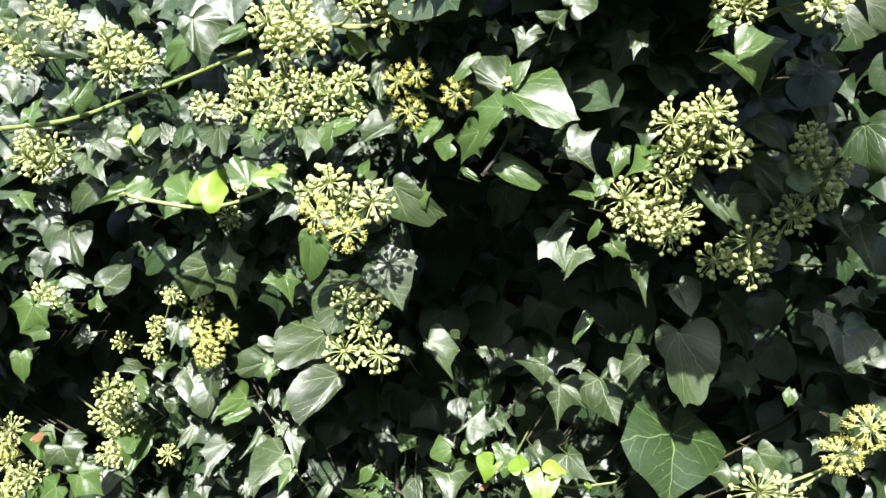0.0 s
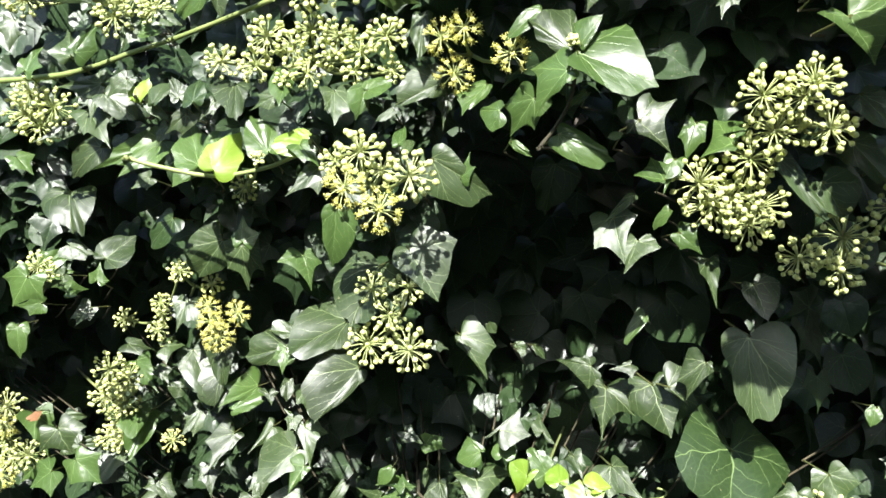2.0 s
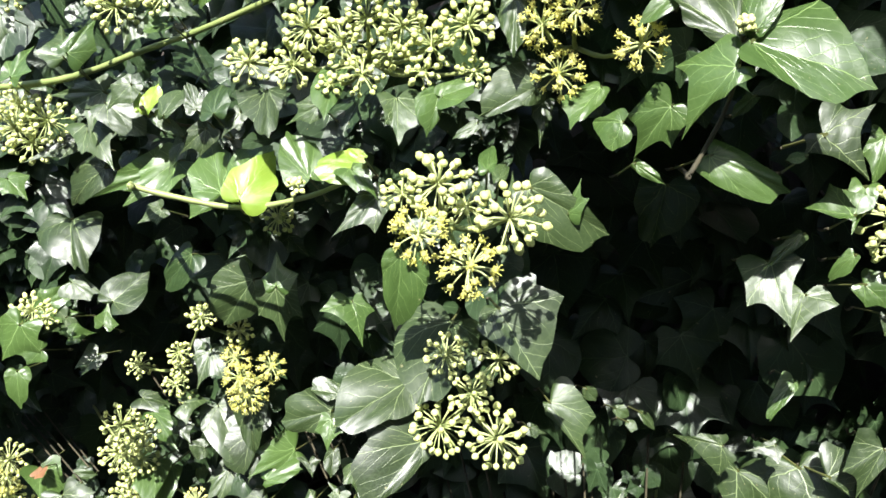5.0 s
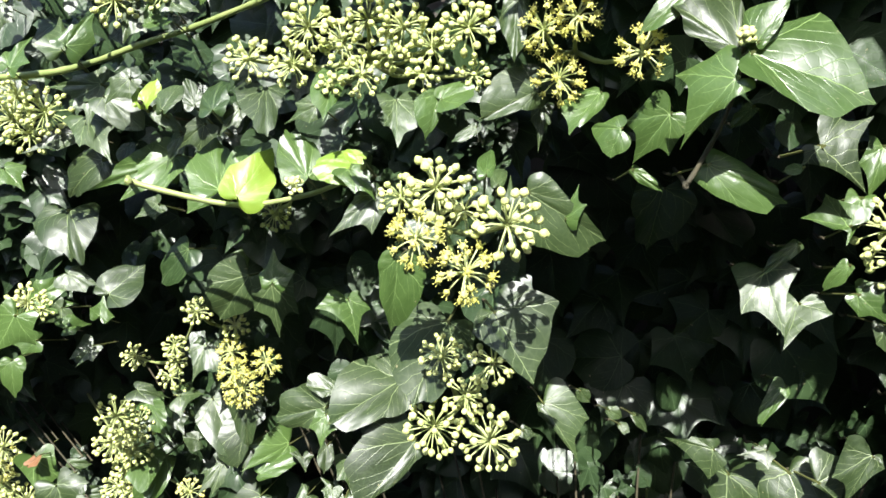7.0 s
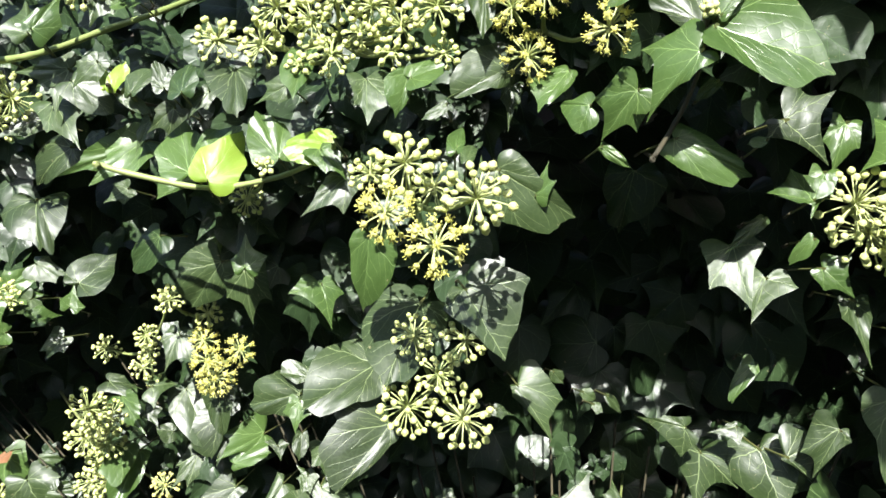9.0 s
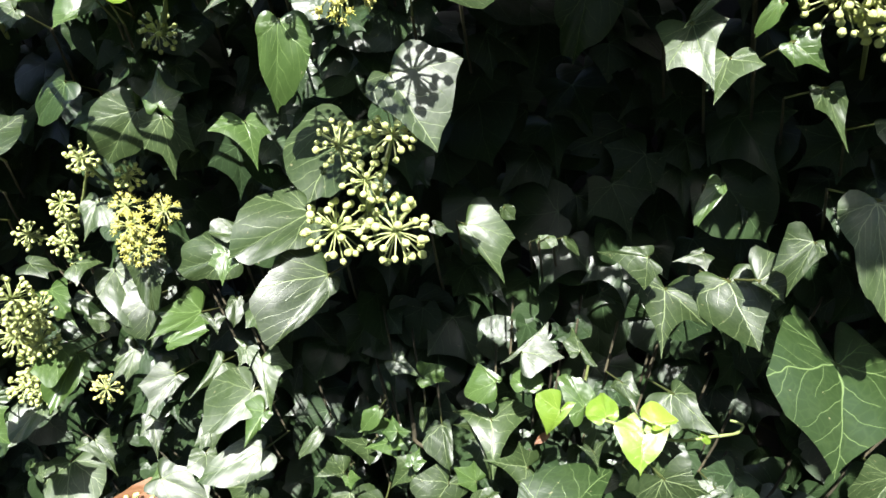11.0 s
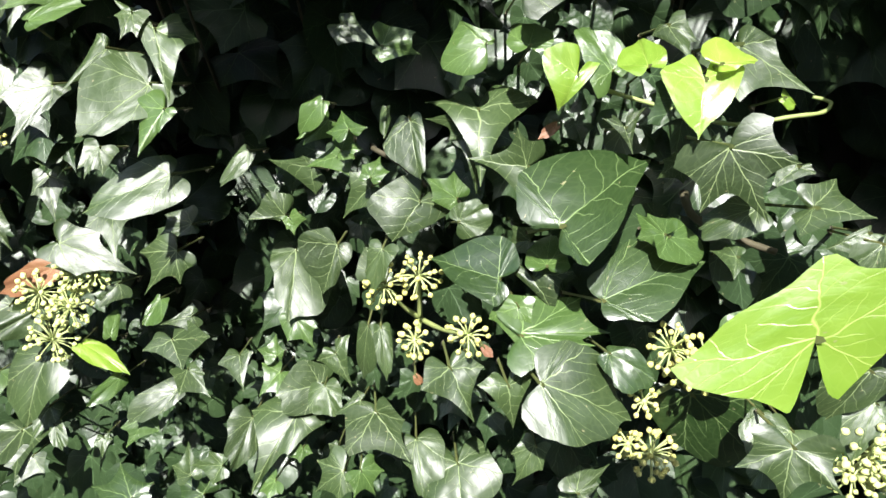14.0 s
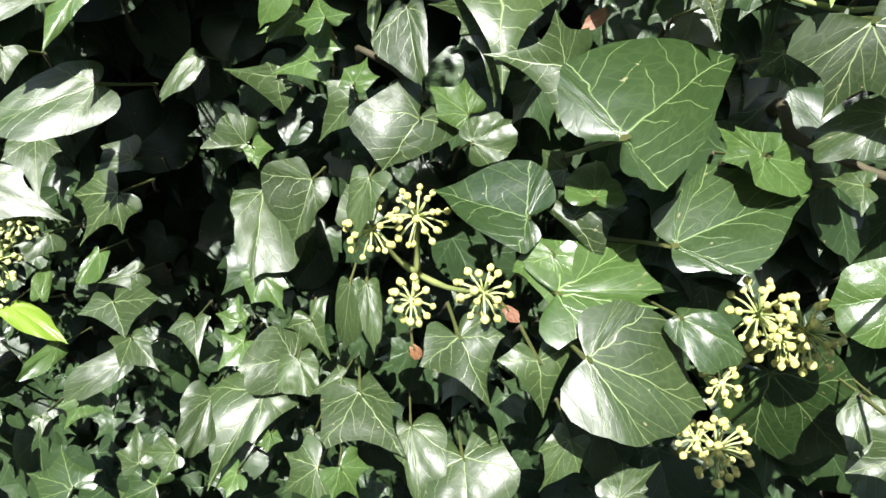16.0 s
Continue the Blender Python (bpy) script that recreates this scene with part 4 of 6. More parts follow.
sprig = ivy_sprig("sunlit ivy leaves shining white beside the dark gap")
leaf(sprig, "heart", "mature", (-0.103, 0.725, 1.276), (-0.032, -0.029, -0.041), (-0.16, 0.20), (0.50, 0.57), (0.29, 0.47), 108, 0.8)
leaf(sprig, "heart", "mature", (-0.315, 0.873, 1.217), (-0.015, -0.003, 0.004), (-0.79, 0.17), (0.44, 0.29), (0.42, 0.70), 110, 0.8)
leaf(sprig, "oval", "mature", (-0.305, 0.920, 1.129), (0.017, -0.009, -0.012), (-0.67, 0.90), (0.16, 0.35), (-0.06, 0.64), 118, 0.8)
leaf(sprig, "tri", "mature", (-0.376, 0.972, 1.077), (0.029, -0.016, -0.029), (-0.22, 0.56), (0.41, -0.10), (0.29, 0.83), 123, 0.8)
leaf(sprig, "heart", "mature", (-0.408, 0.987, 1.049), (0.013, -0.044, -0.043), (-0.52, 0.47), (0.36, 0.34), (0.19, 1.08), 124, 0.8)
leaf(sprig, "heart", "mature", (-0.425, 0.966, 1.040), (-0.023, 0.010, 0.009), (-0.20, -0.07), (0.22, 0.87), (-0.11, 0.84), 125)
leaf(sprig, "tri", "fresh", (-0.300, 0.953, 1.056), (-0.014, -0.007, -0.014), (-0.64, 0.10), (0.38, 0.07), (0.19, 0.33), 126)
leaf(sprig, "tri", "mature", (-0.367, 0.980, 0.992), (-0.031, -0.020, -0.013), (-0.62, 0.18), (0.58, 0.57), (0.26, 0.89), 127, 0.8)
leaf(sprig, "tri", "mature", (-0.299, 0.935, 1.038), (0.014, -0.004, -0.009), (-1.25, 0.57), (0.44, -0.56), (0.35, 0.92), 128)
leaf(sprig, "tri", "mature", (-0.250, 0.920, 1.029), (-0.016, -0.014, -0.004), (-0.52, 0.90), (0.16, -0.60), (0.71, 0.65), 129)
leaf(sprig, "oval", "fresh", (-0.388, 0.937, 1.182), (-0.015, -0.027, -0.020), (-0.69, 0.90), (0.16, 0.38), (0.63, 0.89), 130)
leaf(sprig, "heart", "mature", (-0.413, 0.959, 1.127), (-0.021, -0.038, -0.038), (-0.21, 0.47), (0.37, 0.29), (0.20, 0.89), 131, 0.8)
leaf(sprig, "tri", "mature", (-0.341, 0.872, 1.236), (0.015, -0.008, -0.012), (-0.61, 0.40), (0.28, 0.27), (0.10, 0.83), 132, 0.8)
leaf(sprig, "tri", "mature", (-0.172, 0.782, 1.215), (-0.004, -0.010, -0.012), (-0.46, 0.77), (0.46, 0.30), (0.14, 0.81), 134, 0.8)

sprig = ivy_sprig("half lit ivy leaves at the lower rim of the hollow")
leaf(sprig, "tri", "mature", (-0.015, 0.717, 1.310), (0.024, -0.016, -0.033), (-0.51, 0.57), (0.16, 0.10), (-0.12, 0.40), 136, 0.8)
leaf(sprig, "tri", "mature", (-0.034, 0.636, 1.314), (0.011, 0.001, -0.003), (-0.27, 0.45), (0.43, 0.45), (0.21, 0.53), 137)
leaf(sprig, "oval", "mature", (0.035, 0.701, 1.303), (0.006, -0.004, -0.003), (-0.46, 0.30), (0.52, 0.60), (-0.27, 0.71), 138, 0.8)
leaf(sprig, "tri", "mature", (-0.063, 0.768, 1.210), (0.020, -0.006, -0.011), (-0.35, 0.08), (0.48, 0.21), (-0.01, 0.50), 139, 0.8)
leaf(sprig, "tri", "fresh", (-0.043, 0.764, 1.199), (0.020, 0.001, -0.004), (-0.52, 0.79), (0.42, 0.09), (0.08, 0.10), 140)
leaf(sprig, "tri", "fresh", (-0.061, 0.769, 1.157), (-0.005, 0.008, 0.010), (-0.88, 0.45), (0.72, -0.37), (-0.51, 0.62), 142)

sprig = ivy_sprig("ivy leaf carrying the dappled shadow of a flower head")
leaf(sprig, "fan", "mature", (-0.055, 0.602, 1.387), (0.023, -0.009, -0.036), (-0.74, 0.28), (0.36, 0.10), (0.10, 0.32), 149)

sprig = ivy_sprig("large shaded ivy leaf with a sunlit strip below the flower head")
leaf(sprig, "heart", "mature", (-0.082, 0.668, 1.370), (-0.017, -0.042, -0.042), (-0.31, 0.44), (0.47, 0.38), (-0.06, 1.02), 150)

sprig = ivy_sprig("sunlit ivy leaves with broad glossy blades below the flowers")
leaf(sprig, "heart", "mature", (-0.115, 0.736, 1.316), (-0.048, -0.033, -0.025), (-0.27, 0.45), (0.50, 0.33), (0.18, 0.97), 151, 0.8)
leaf(sprig, "heart", "fresh", (-0.108, 0.609, 1.413), (-0.002, -0.001, -0.043), (-0.35, 0.35), (0.22, 0.27), (0.12, 0.03), 153)
leaf(sprig, "heart", "mature", (-0.176, 0.764, 1.285), (-0.040, -0.002, -0.011), (-0.26, 0.56), (0.49, 0.45), (0.03, 0.12), 154)
leaf(sprig, "oval", "mature", (-0.170, 0.762, 1.299), (-0.022, -0.001, 0.003), (-0.33, 0.32), (0.51, 0.73), (0.19, 0.85), 155, 0.8)
leaf(sprig, "heart", "mature", (-0.292, 0.841, 1.265), (0.031, -0.026, -0.043), (-0.28, 0.55), (0.32, 0.31), (0.19, 0.74), 156, 0.8)
leaf(sprig, "heart", "mature", (-0.254, 0.811, 1.277), (0.007, -0.010, -0.040), (-0.20, 0.50), (0.24, 0.46), (0.15, 0.28), 157)
leaf(sprig, "tri", "fresh", (-0.219, 0.829, 1.233), (-0.031, -0.031, -0.014), (-0.16, 0.44), (0.35, 0.67), (0.65, 0.79), 160)
leaf(sprig, "oval", "fresh", (-0.381, 0.956, 1.170), (-0.002, -0.051, -0.038), (-0.20, 0.38), (0.30, 0.55), (0.58, 1.31), 161)

sprig = ivy_sprig("ivy leaves half in shade with bright rims in the hollow")
leaf(sprig, "tri", "mature", (-0.283, 0.798, 1.322), (-0.006, -0.018, -0.026), (-0.58, 0.63), (0.37, 0.34), (0.16, 0.63), 164, 0.8)
leaf(sprig, "heart", "mature", (-0.237, 0.758, 1.384), (-0.022, -0.006, -0.036), (-0.37, 0.33), (0.52, 0.58), (0.17, 0.07), 165)
leaf(sprig, "tri", "fresh", (-0.209, 0.722, 1.383), (-0.002, 0.004, 0.025), (-0.43, 0.24), (0.64, 0.34), (0.03, 0.16), 166)
leaf(sprig, "tri", "mature", (-0.218, 0.753, 1.379), (0.006, 0.002, -0.043), (-0.38, 0.58), (0.37, 0.46), (0.09, -0.04), 167)
leaf(sprig, "tri", "fresh", (-0.155, 0.724, 1.374), (0.012, -0.013, -0.027), (-0.45, 0.30), (0.73, 0.05), (0.36, 0.64), 168)
leaf(sprig, "heart", "deep", (-0.282, 0.754, 1.402), (-0.026, 0.001, -0.027), (-0.38, 0.43), (0.31, 0.52), (-0.29, 0.25), 169)
leaf(sprig, "tri", "mature", (-0.313, 0.819, 1.272), (0.018, 0.007, 0.004), (-0.75, 0.62), (0.96, -0.07), (0.16, 0.95), 170)
leaf(sprig, "arrow", "mature", (-0.360, 0.839, 1.270), (0.030, 0.001, -0.003), (-0.28, 0.38), (0.37, 0.65), (0.18, 1.21), 171)

sprig = ivy_sprig("small leaved ivy tuft with young pale leaves")
leaf(sprig, "tri", "fresh", (-0.445, 0.833, 1.350), (0.021, 0.007, 0.022), (-0.40, 0.22), (0.35, 0.59), (0.25, 0.10), 172)
leaf(sprig, "tri", "fresh", (-0.452, 0.835, 1.340), (0.036, 0.005, 0.006), (-0.41, 0.46), (0.28, 0.57), (-0.00, 0.80), 173)
leaf(sprig, "heart", "mature", (-0.356, 0.777, 1.361), (0.020, 0.021, 0.024), (-0.46, 0.23), (0.56, 0.23), (0.12, 0.75), 174, 0.8)
leaf(sprig, "tri", "fresh", (-0.383, 0.816, 1.336), (-0.003, 0.013, 0.019), (-0.38, 0.33), (0.51, 0.08), (0.62, 0.82), 175)
leaf(sprig, "tri", "fresh", (-0.420, 0.828, 1.322), (0.018, 0.014, 0.005), (-0.57, 0.43), (0.32, 0.32), (0.66, 0.50), 176)
leaf(sprig, "heart", "fresh", (-0.515, 0.903, 1.274), (0.005, -0.007, -0.036), (-0.27, 0.38), (0.30, 0.30), (0.26, 0.23), 177)
leaf(sprig, "tri", "fresh", (-0.452, 0.841, 1.308), (-0.028, -0.003, -0.003), (-0.42, 0.47), (0.37, 0.26), (0.09, 0.07), 178)
leaf(sprig, "tri", "mature", (-0.427, 0.836, 1.339), (-0.023, -0.003, -0.016), (-0.53, 0.30), (0.29, 0.64), (0.06, 0.13), 179)
leaf(sprig, "tri", "mature", (-0.416, 0.823, 1.371), (0.031, -0.002, -0.006), (-0.32, 0.20), (0.34, 0.71), (0.05, 0.63), 180, 0.8)
leaf(sprig, "tri", "fresh", (-0.472, 0.851, 1.327), (-0.010, -0.008, -0.007), (-0.76, 0.40), (0.67, 0.32), (0.54, 0.34), 181)

sprig = ivy_sprig("pale green ivy sprig with small pointed leaves on the long runner")
leaf(sprig, "tri", "mature", (-0.353, 0.702, 1.536), (-0.012, 0.014, 0.032), (-0.50, 0.19), (0.16, 0.55), (0.43, 0.60), 182, 0.8)
leaf(sprig, "arrow", "fresh", (-0.347, 0.695, 1.537), (0.014, 0.012, 0.029), (-0.16, 0.44), (0.38, 0.44), (0.64, 0.10), 183)
leaf(sprig, "tri", "fresh", (-0.409, 0.730, 1.527), (0.005, 0.013, 0.030), (-0.30, 0.43), (0.48, 0.19), (-0.16, 0.46), 184)
leaf(sprig, "tri", "mature", (-0.299, 0.688, 1.567), (0.001, -0.015, -0.029), (-0.40, 0.69), (0.22, 0.40), (0.24, 0.52), 185, 0.8)
leaf(sprig, "heart", "fresh", (-0.271, 0.677, 1.555), (-0.011, -0.010, -0.009), (-0.26, 0.68), (1.05, -0.21), (0.32, 0.73), 186)
leaf(sprig, "tri", "mature", (-0.261, 0.658, 1.560), (0.020, 0.000, -0.005), (-0.51, 0.34), (0.25, 0.65), (0.12, 0.48), 187, 0.8)

sprig = ivy_sprig("glossy ivy sprig with pale reflecting leaves beside the flower heads")
leaf(sprig, "tri", "mature", (-0.339, 0.729, 1.518), (-0.044, -0.006, -0.003), (-0.25, 0.53), (0.16, 0.46), (0.13, 0.14), 188, 0.8)
leaf(sprig, "tri", "mature", (-0.346, 0.736, 1.519), (0.001, -0.021, -0.030), (-0.26, 0.67), (0.35, 0.60), (0.17, 0.72), 189, 0.8)
leaf(sprig, "arrow", "mature", (-0.358, 0.743, 1.497), (0.029, -0.021, -0.033), (-0.30, 0.44), (0.28, 0.54), (0.01, 0.65), 190, 0.8)
leaf(sprig, "arrow", "mature", (-0.380, 0.767, 1.486), (-0.035, -0.014, -0.018), (-0.26, 0.40), (0.16, 0.48), (0.17, 0.44), 191, 0.8)
leaf(sprig, "heart", "mature", (-0.327, 0.708, 1.507), (0.029, -0.004, -0.019), (-0.26, 0.59), (0.33, 0.48), (0.21, 0.50), 192, 0.8)
leaf(sprig, "heart", "mature", (-0.355, 0.763, 1.466), (-0.031, -0.006, -0.025), (-0.38, 0.32), (0.53, 0.48), (-0.13, 0.42), 193)
leaf(sprig, "arrow", "fresh", (-0.459, 0.802, 1.457), (0.020, -0.004, -0.016), (-0.61, 0.24), (0.48, 0.48), (0.46, 0.82), 194)
leaf(sprig, "heart", "mature", (-0.416, 0.823, 1.425), (0.015, -0.030, -0.032), (-0.26, 0.90), (0.63, 0.16), (0.03, 0.98), 195)

sprig = ivy_sprig("small ivy shoot with bright young tips")
leaf(sprig, "oval", "lime", (-0.293, 0.689, 1.500), (-0.009, 0.011, 0.018), (-0.16, 0.45), (0.16, 0.52), (0.58, 0.93), 196)
leaf(sprig, "oval", "lime", (-0.287, 0.684, 1.498), (0.006, 0.006, 0.020), (-0.35, 0.51), (0.33, 0.45), (-0.24, 0.37), 197)
leaf(sprig, "oval", "mature", (-0.272, 0.677, 1.495), (0.006, 0.008, 0.022), (-0.42, 0.48), (0.35, 0.49), (-0.32, 0.42), 198)
leaf(sprig, "heart", "mature", (-0.248, 0.671, 1.498), (-0.008, 0.003, 0.018), (-0.24, 0.42), (0.26, 0.53), (0.23, 0.29), 199, 0.8)
leaf(sprig, "heart", "deep", (-0.232, 0.658, 1.494), (-0.002, 0.009, 0.023), (-0.42, 0.59), (0.39, 0.41), (-0.33, 0.37), 200)
leaf(sprig, "oval", "mature", (-0.282, 0.686, 1.496), (0.020, 0.001, -0.011), (-0.19, 0.54), (0.25, 0.46), (0.25, 0.36), 201, 0.8)
leaf(sprig, "tri", "mature", (-0.248, 0.689, 1.489), (-0.018, -0.005, -0.017), (-0.43, 0.61), (0.29, 0.45), (0.13, 0.13), 202, 0.8)
leaf(sprig, "arrow", "mature", (-0.218, 0.667, 1.497), (-0.011, -0.008, -0.016), (-0.33, 0.49), (0.29, 0.46), (0.04, 0.48), 203, 0.8)
leaf(sprig, "heart", "mature", (-0.198, 0.654, 1.509), (0.009, -0.024, -0.029), (-0.17, 0.48), (0.22, 0.71), (0.15, 0.86), 204)
leaf(sprig, "tri", "mature", (-0.161, 0.634, 1.497), (-0.021, -0.000, -0.011), (-0.33, 0.41), (0.32, 0.51), (-0.06, 0.14), 205, 0.8)

sprig = ivy_sprig("lime green ivy runner with upright young leaves")
leaf(sprig, "arrow", "fresh", (-0.296, 0.737, 1.464), (-0.047, -0.022, -0.020), (-0.16, 0.48), (0.18, 0.59), (0.41, 0.13), 206)
leaf(sprig, "arrow", "fresh", (-0.283, 0.726, 1.470), (-0.028, -0.026, -0.031), (-0.36, 0.50), (0.26, 0.50), (0.22, 0.64), 207, 0.8)
leaf(sprig, "fan", "fresh", (-0.233, 0.677, 1.446), (-0.018, 0.025, 0.038), (-0.37, 0.41), (0.22, 0.67), (0.22, 0.75), 208, 0.8)
leaf(sprig, "fan", "fresh", (-0.242, 0.718, 1.449), (-0.024, -0.013, -0.018), (-0.16, 0.32), (0.54, 0.57), (0.32, 0.30), 209, 0.8)
leaf(sprig, "fan", "lime", (-0.215, 0.658, 1.441), (0.017, 0.016, 0.036), (-0.35, 0.40), (0.33, 0.51), (0.30, 0.30), 210, 0.8)
leaf(sprig, "fan", "fresh", (-0.219, 0.675, 1.458), (0.015, 0.015, 0.022), (-0.51, 0.44), (0.46, 0.55), (0.06, 0.64), 211, 0.8)
leaf(sprig, "fan", "fresh", (-0.167, 0.641, 1.455), (-0.015, 0.004, 0.030), (-0.31, 0.70), (0.36, 0.62), (0.35, 0.30), 212, 0.8)
leaf(sprig, "heart", "lime", (-0.138, 0.640, 1.465), (-0.023, -0.011, 0.000), (-0.38, 0.75), (0.34, 0.39), (0.50, 0.71), 213)
leaf(sprig, "arrow", "fresh", (-0.141, 0.632, 1.461), (0.017, -0.012, -0.014), (-0.29, 0.49), (0.29, 0.63), (-0.06, 0.75), 214)

sprig = ivy_sprig("grey green ivy leaf with a torn edge under the runner")
leaf(sprig, "arrow", "mature", (-0.125, 0.639, 1.447), (-0.027, -0.007, -0.025), (-0.41, 0.45), (0.27, 0.30), (-0.12, 0.42), 215, 0.8)

sprig = ivy_sprig("ivy leaves tucked below the long flowering head")
leaf(sprig, "oval", "fresh", (-0.090, 0.613, 1.503), (-0.005, -0.010, -0.025), (-0.16, 0.41), (0.45, 0.38), (0.33, 0.33), 216)
leaf(sprig, "heart", "fresh", (-0.089, 0.609, 1.499), (0.018, -0.004, 0.008), (-0.38, 0.52), (0.48, 0.55), (-0.42, 0.47), 217)
leaf(sprig, "oval", "fresh", (-0.151, 0.634, 1.517), (-0.002, -0.023, -0.029), (-0.16, 0.45), (0.32, 0.46), (0.16, 0.76), 218)
leaf(sprig, "heart", "mature", (-0.037, 0.615, 1.507), (-0.030, -0.012, -0.017), (-0.16, 0.38), (0.48, 0.33), (0.28, 0.19), 219)
leaf(sprig, "oval", "mature", (-0.051, 0.607, 1.554), (-0.000, -0.013, -0.037), (-0.16, 0.49), (0.23, 0.30), (-0.14, 0.35), 220, 0.8)
leaf(sprig, "oval", "fresh", (-0.004, 0.610, 1.506), (-0.017, -0.013, -0.021), (-0.16, 0.45), (0.49, 0.45), (-0.20, 0.81), 221)
leaf(sprig, "arrow", "mature", (-0.114, 0.617, 1.499), (0.004, -0.017, -0.026), (-0.44, 0.59), (0.21, 0.57), (0.20, 0.67), 222, 0.8)
leaf(sprig, "oval", "mature", (-0.069, 0.605, 1.485), (-0.013, -0.003, -0.008), (-0.27, 0.54), (0.16, 0.45), (0.00, 0.41), 223, 0.8)
leaf(sprig, "tri", "mature", (-0.033, 0.633, 1.501), (-0.001, -0.010, -0.025), (-0.21, 0.38), (0.22, 0.35), (0.01, 0.39), 224, 0.8)

sprig = ivy_sprig("dark green ivy leaf with a pale curled tip behind flowers")
leaf(sprig, "heart", "mature", (-0.040, 0.602, 1.451), (0.043, -0.001, -0.024), (-0.16, 0.41), (0.40, 0.54), (-0.06, -0.07), 225)
leaf(sprig, "oval", "fresh", (-0.063, 0.582, 1.458), (0.001, 0.018, 0.021), (-0.18, 0.39), (0.16, 0.38), (-0.19, 0.85), 226)
leaf(sprig, "tri", "fresh", (-0.020, 0.603, 1.438), (0.006, -0.003, 0.019), (-0.16, 0.39), (0.40, 0.58), (-0.43, -0.02), 227)
leaf(sprig, "oval", "mature", (-0.057, 0.575, 1.453), (0.003, 0.013, 0.014), (-0.25, 0.37), (0.18, 0.43), (-0.12, 0.92), 228)

sprig = ivy_sprig("upright ivy shoot with large folded glossy leaves")
leaf(sprig, "blade", "fresh", (0.049, 0.541, 1.514), (0.047, -0.021, -0.017), (-0.60, 0.34), (0.32, 0.60), (-0.22, 0.63), 229, 0.7)
leaf(sprig, "blade", "mature", (0.049, 0.553, 1.518), (-0.029, 0.009, 0.025), (-0.22, 0.54), (0.64, 0.63), (-0.04, 0.31), 230, 0.8)
leaf(sprig, "oval", "fresh", (0.051, 0.539, 1.518), (0.012, -0.003, 0.020), (-0.57, 0.43), (0.16, 0.43), (-0.59, 0.20), 231)
leaf(sprig, "tri", "fresh", (0.044, 0.540, 1.503), (-0.025, 0.006, -0.027), (-0.16, 0.33), (0.70, 0.37), (-0.64, 0.35), 232)
leaf(sprig, "tri", "fresh", (0.029, 0.591, 1.494), (-0.017, 0.007, -0.026), (-0.39, 0.54), (0.51, 0.52), (-0.28, -0.10), 233)
leaf(sprig, "heart", "fresh", (0.006, 0.598, 1.486), (-0.016, 0.008, 0.002), (-0.83, 0.15), (0.16, 0.59), (-0.45, 0.20), 234)
leaf(sprig, "oval", "fresh", (0.015, 0.610, 1.466), (0.014, -0.007, -0.011), (-0.18, 0.51), (0.16, 0.38), (-0.48, 0.02), 235)
leaf(sprig, "oval", "mature", (0.061, 0.567, 1.495), (-0.012, -0.007, -0.012), (-0.16, 0.44), (0.21, 0.46), (-0.13, 0.75), 236, 0.8)

sprig = ivy_sprig("broad lobed ivy leaves half in shadow")
leaf(sprig, "oval", "fresh", (0.045, 0.578, 1.468), (0.033, -0.016, -0.016), (-0.16, 0.60), (0.30, 0.58), (-0.43, 0.13), 237)
leaf(sprig, "star", "mature", (0.098, 0.577, 1.479), (0.022, -0.006, -0.021), (-0.92, 0.21), (0.43, 0.01), (-0.05, 0.21), 238)
leaf(sprig, "arrow", "fresh", (0.120, 0.589, 1.441), (-0.019, 0.014, 0.004), (-0.16, 0.22), (0.63, 0.66), (-0.58, 0.99), 239)
leaf(sprig, "oval", "fresh", (0.128, 0.603, 1.421), (-0.011, 0.005, -0.014), (-0.28, 0.38), (0.18, 0.61), (-0.75, 0.21), 240)

sprig = ivy_sprig("pale arrow shaped ivy leaf standing before a dark hollow")
leaf(sprig, "tri", "mature", (0.093, 0.623, 1.415), (0.006, -0.018, -0.033), (-0.45, 0.07), (0.47, 0.58), (-0.37, 0.47), 241, 0.8)
leaf(sprig, "tri", "mature", (0.111, 0.620, 1.398), (-0.012, -0.014, -0.024), (-0.58, 0.01), (0.16, 0.72), (-0.32, 0.73), 242, 0.8)

sprig = ivy_sprig("upper ivy leaves with wavy lobes among dark gaps")
leaf(sprig, "tri", "mature", (0.081, 0.528, 1.563), (0.012, 0.009, 0.014), (-0.77, -0.32), (0.48, -0.16), (0.27, 0.40), 243)
leaf(sprig, "tri", "mature", (0.060, 0.540, 1.557), (-0.006, -0.002, -0.017), (-0.97, -0.25), (0.61, -0.06), (-0.12, 0.19), 244, 0.8)
leaf(sprig, "heart", "mature", (0.092, 0.532, 1.575), (0.014, -0.000, 0.010), (-0.56, 0.12), (0.63, 0.90), (-0.17, 0.20), 245, 0.8)
leaf(sprig, "tri", "mature", (0.150, 0.570, 1.566), (-0.006, -0.010, -0.022), (-0.36, 0.53), (0.19, 0.57), (-0.22, 0.51), 246, 0.8)
leaf(sprig, "tri", "fresh", (0.209, 0.529, 1.538), (0.019, -0.004, -0.027), (-1.10, 0.37), (0.43, -0.36), (-0.10, 0.08), 247)
leaf(sprig, "tri", "fresh", (0.192, 0.521, 1.555), (0.010, -0.006, 0.004), (-0.80, 0.44), (0.58, 0.53), (-0.66, 0.25), 248)
leaf(sprig, "heart", "mature", (0.291, 0.548, 1.589), (0.010, -0.013, -0.038), (-0.76, 0.73), (0.54, -0.14), (-0.34, 0.24), 249, 0.8)

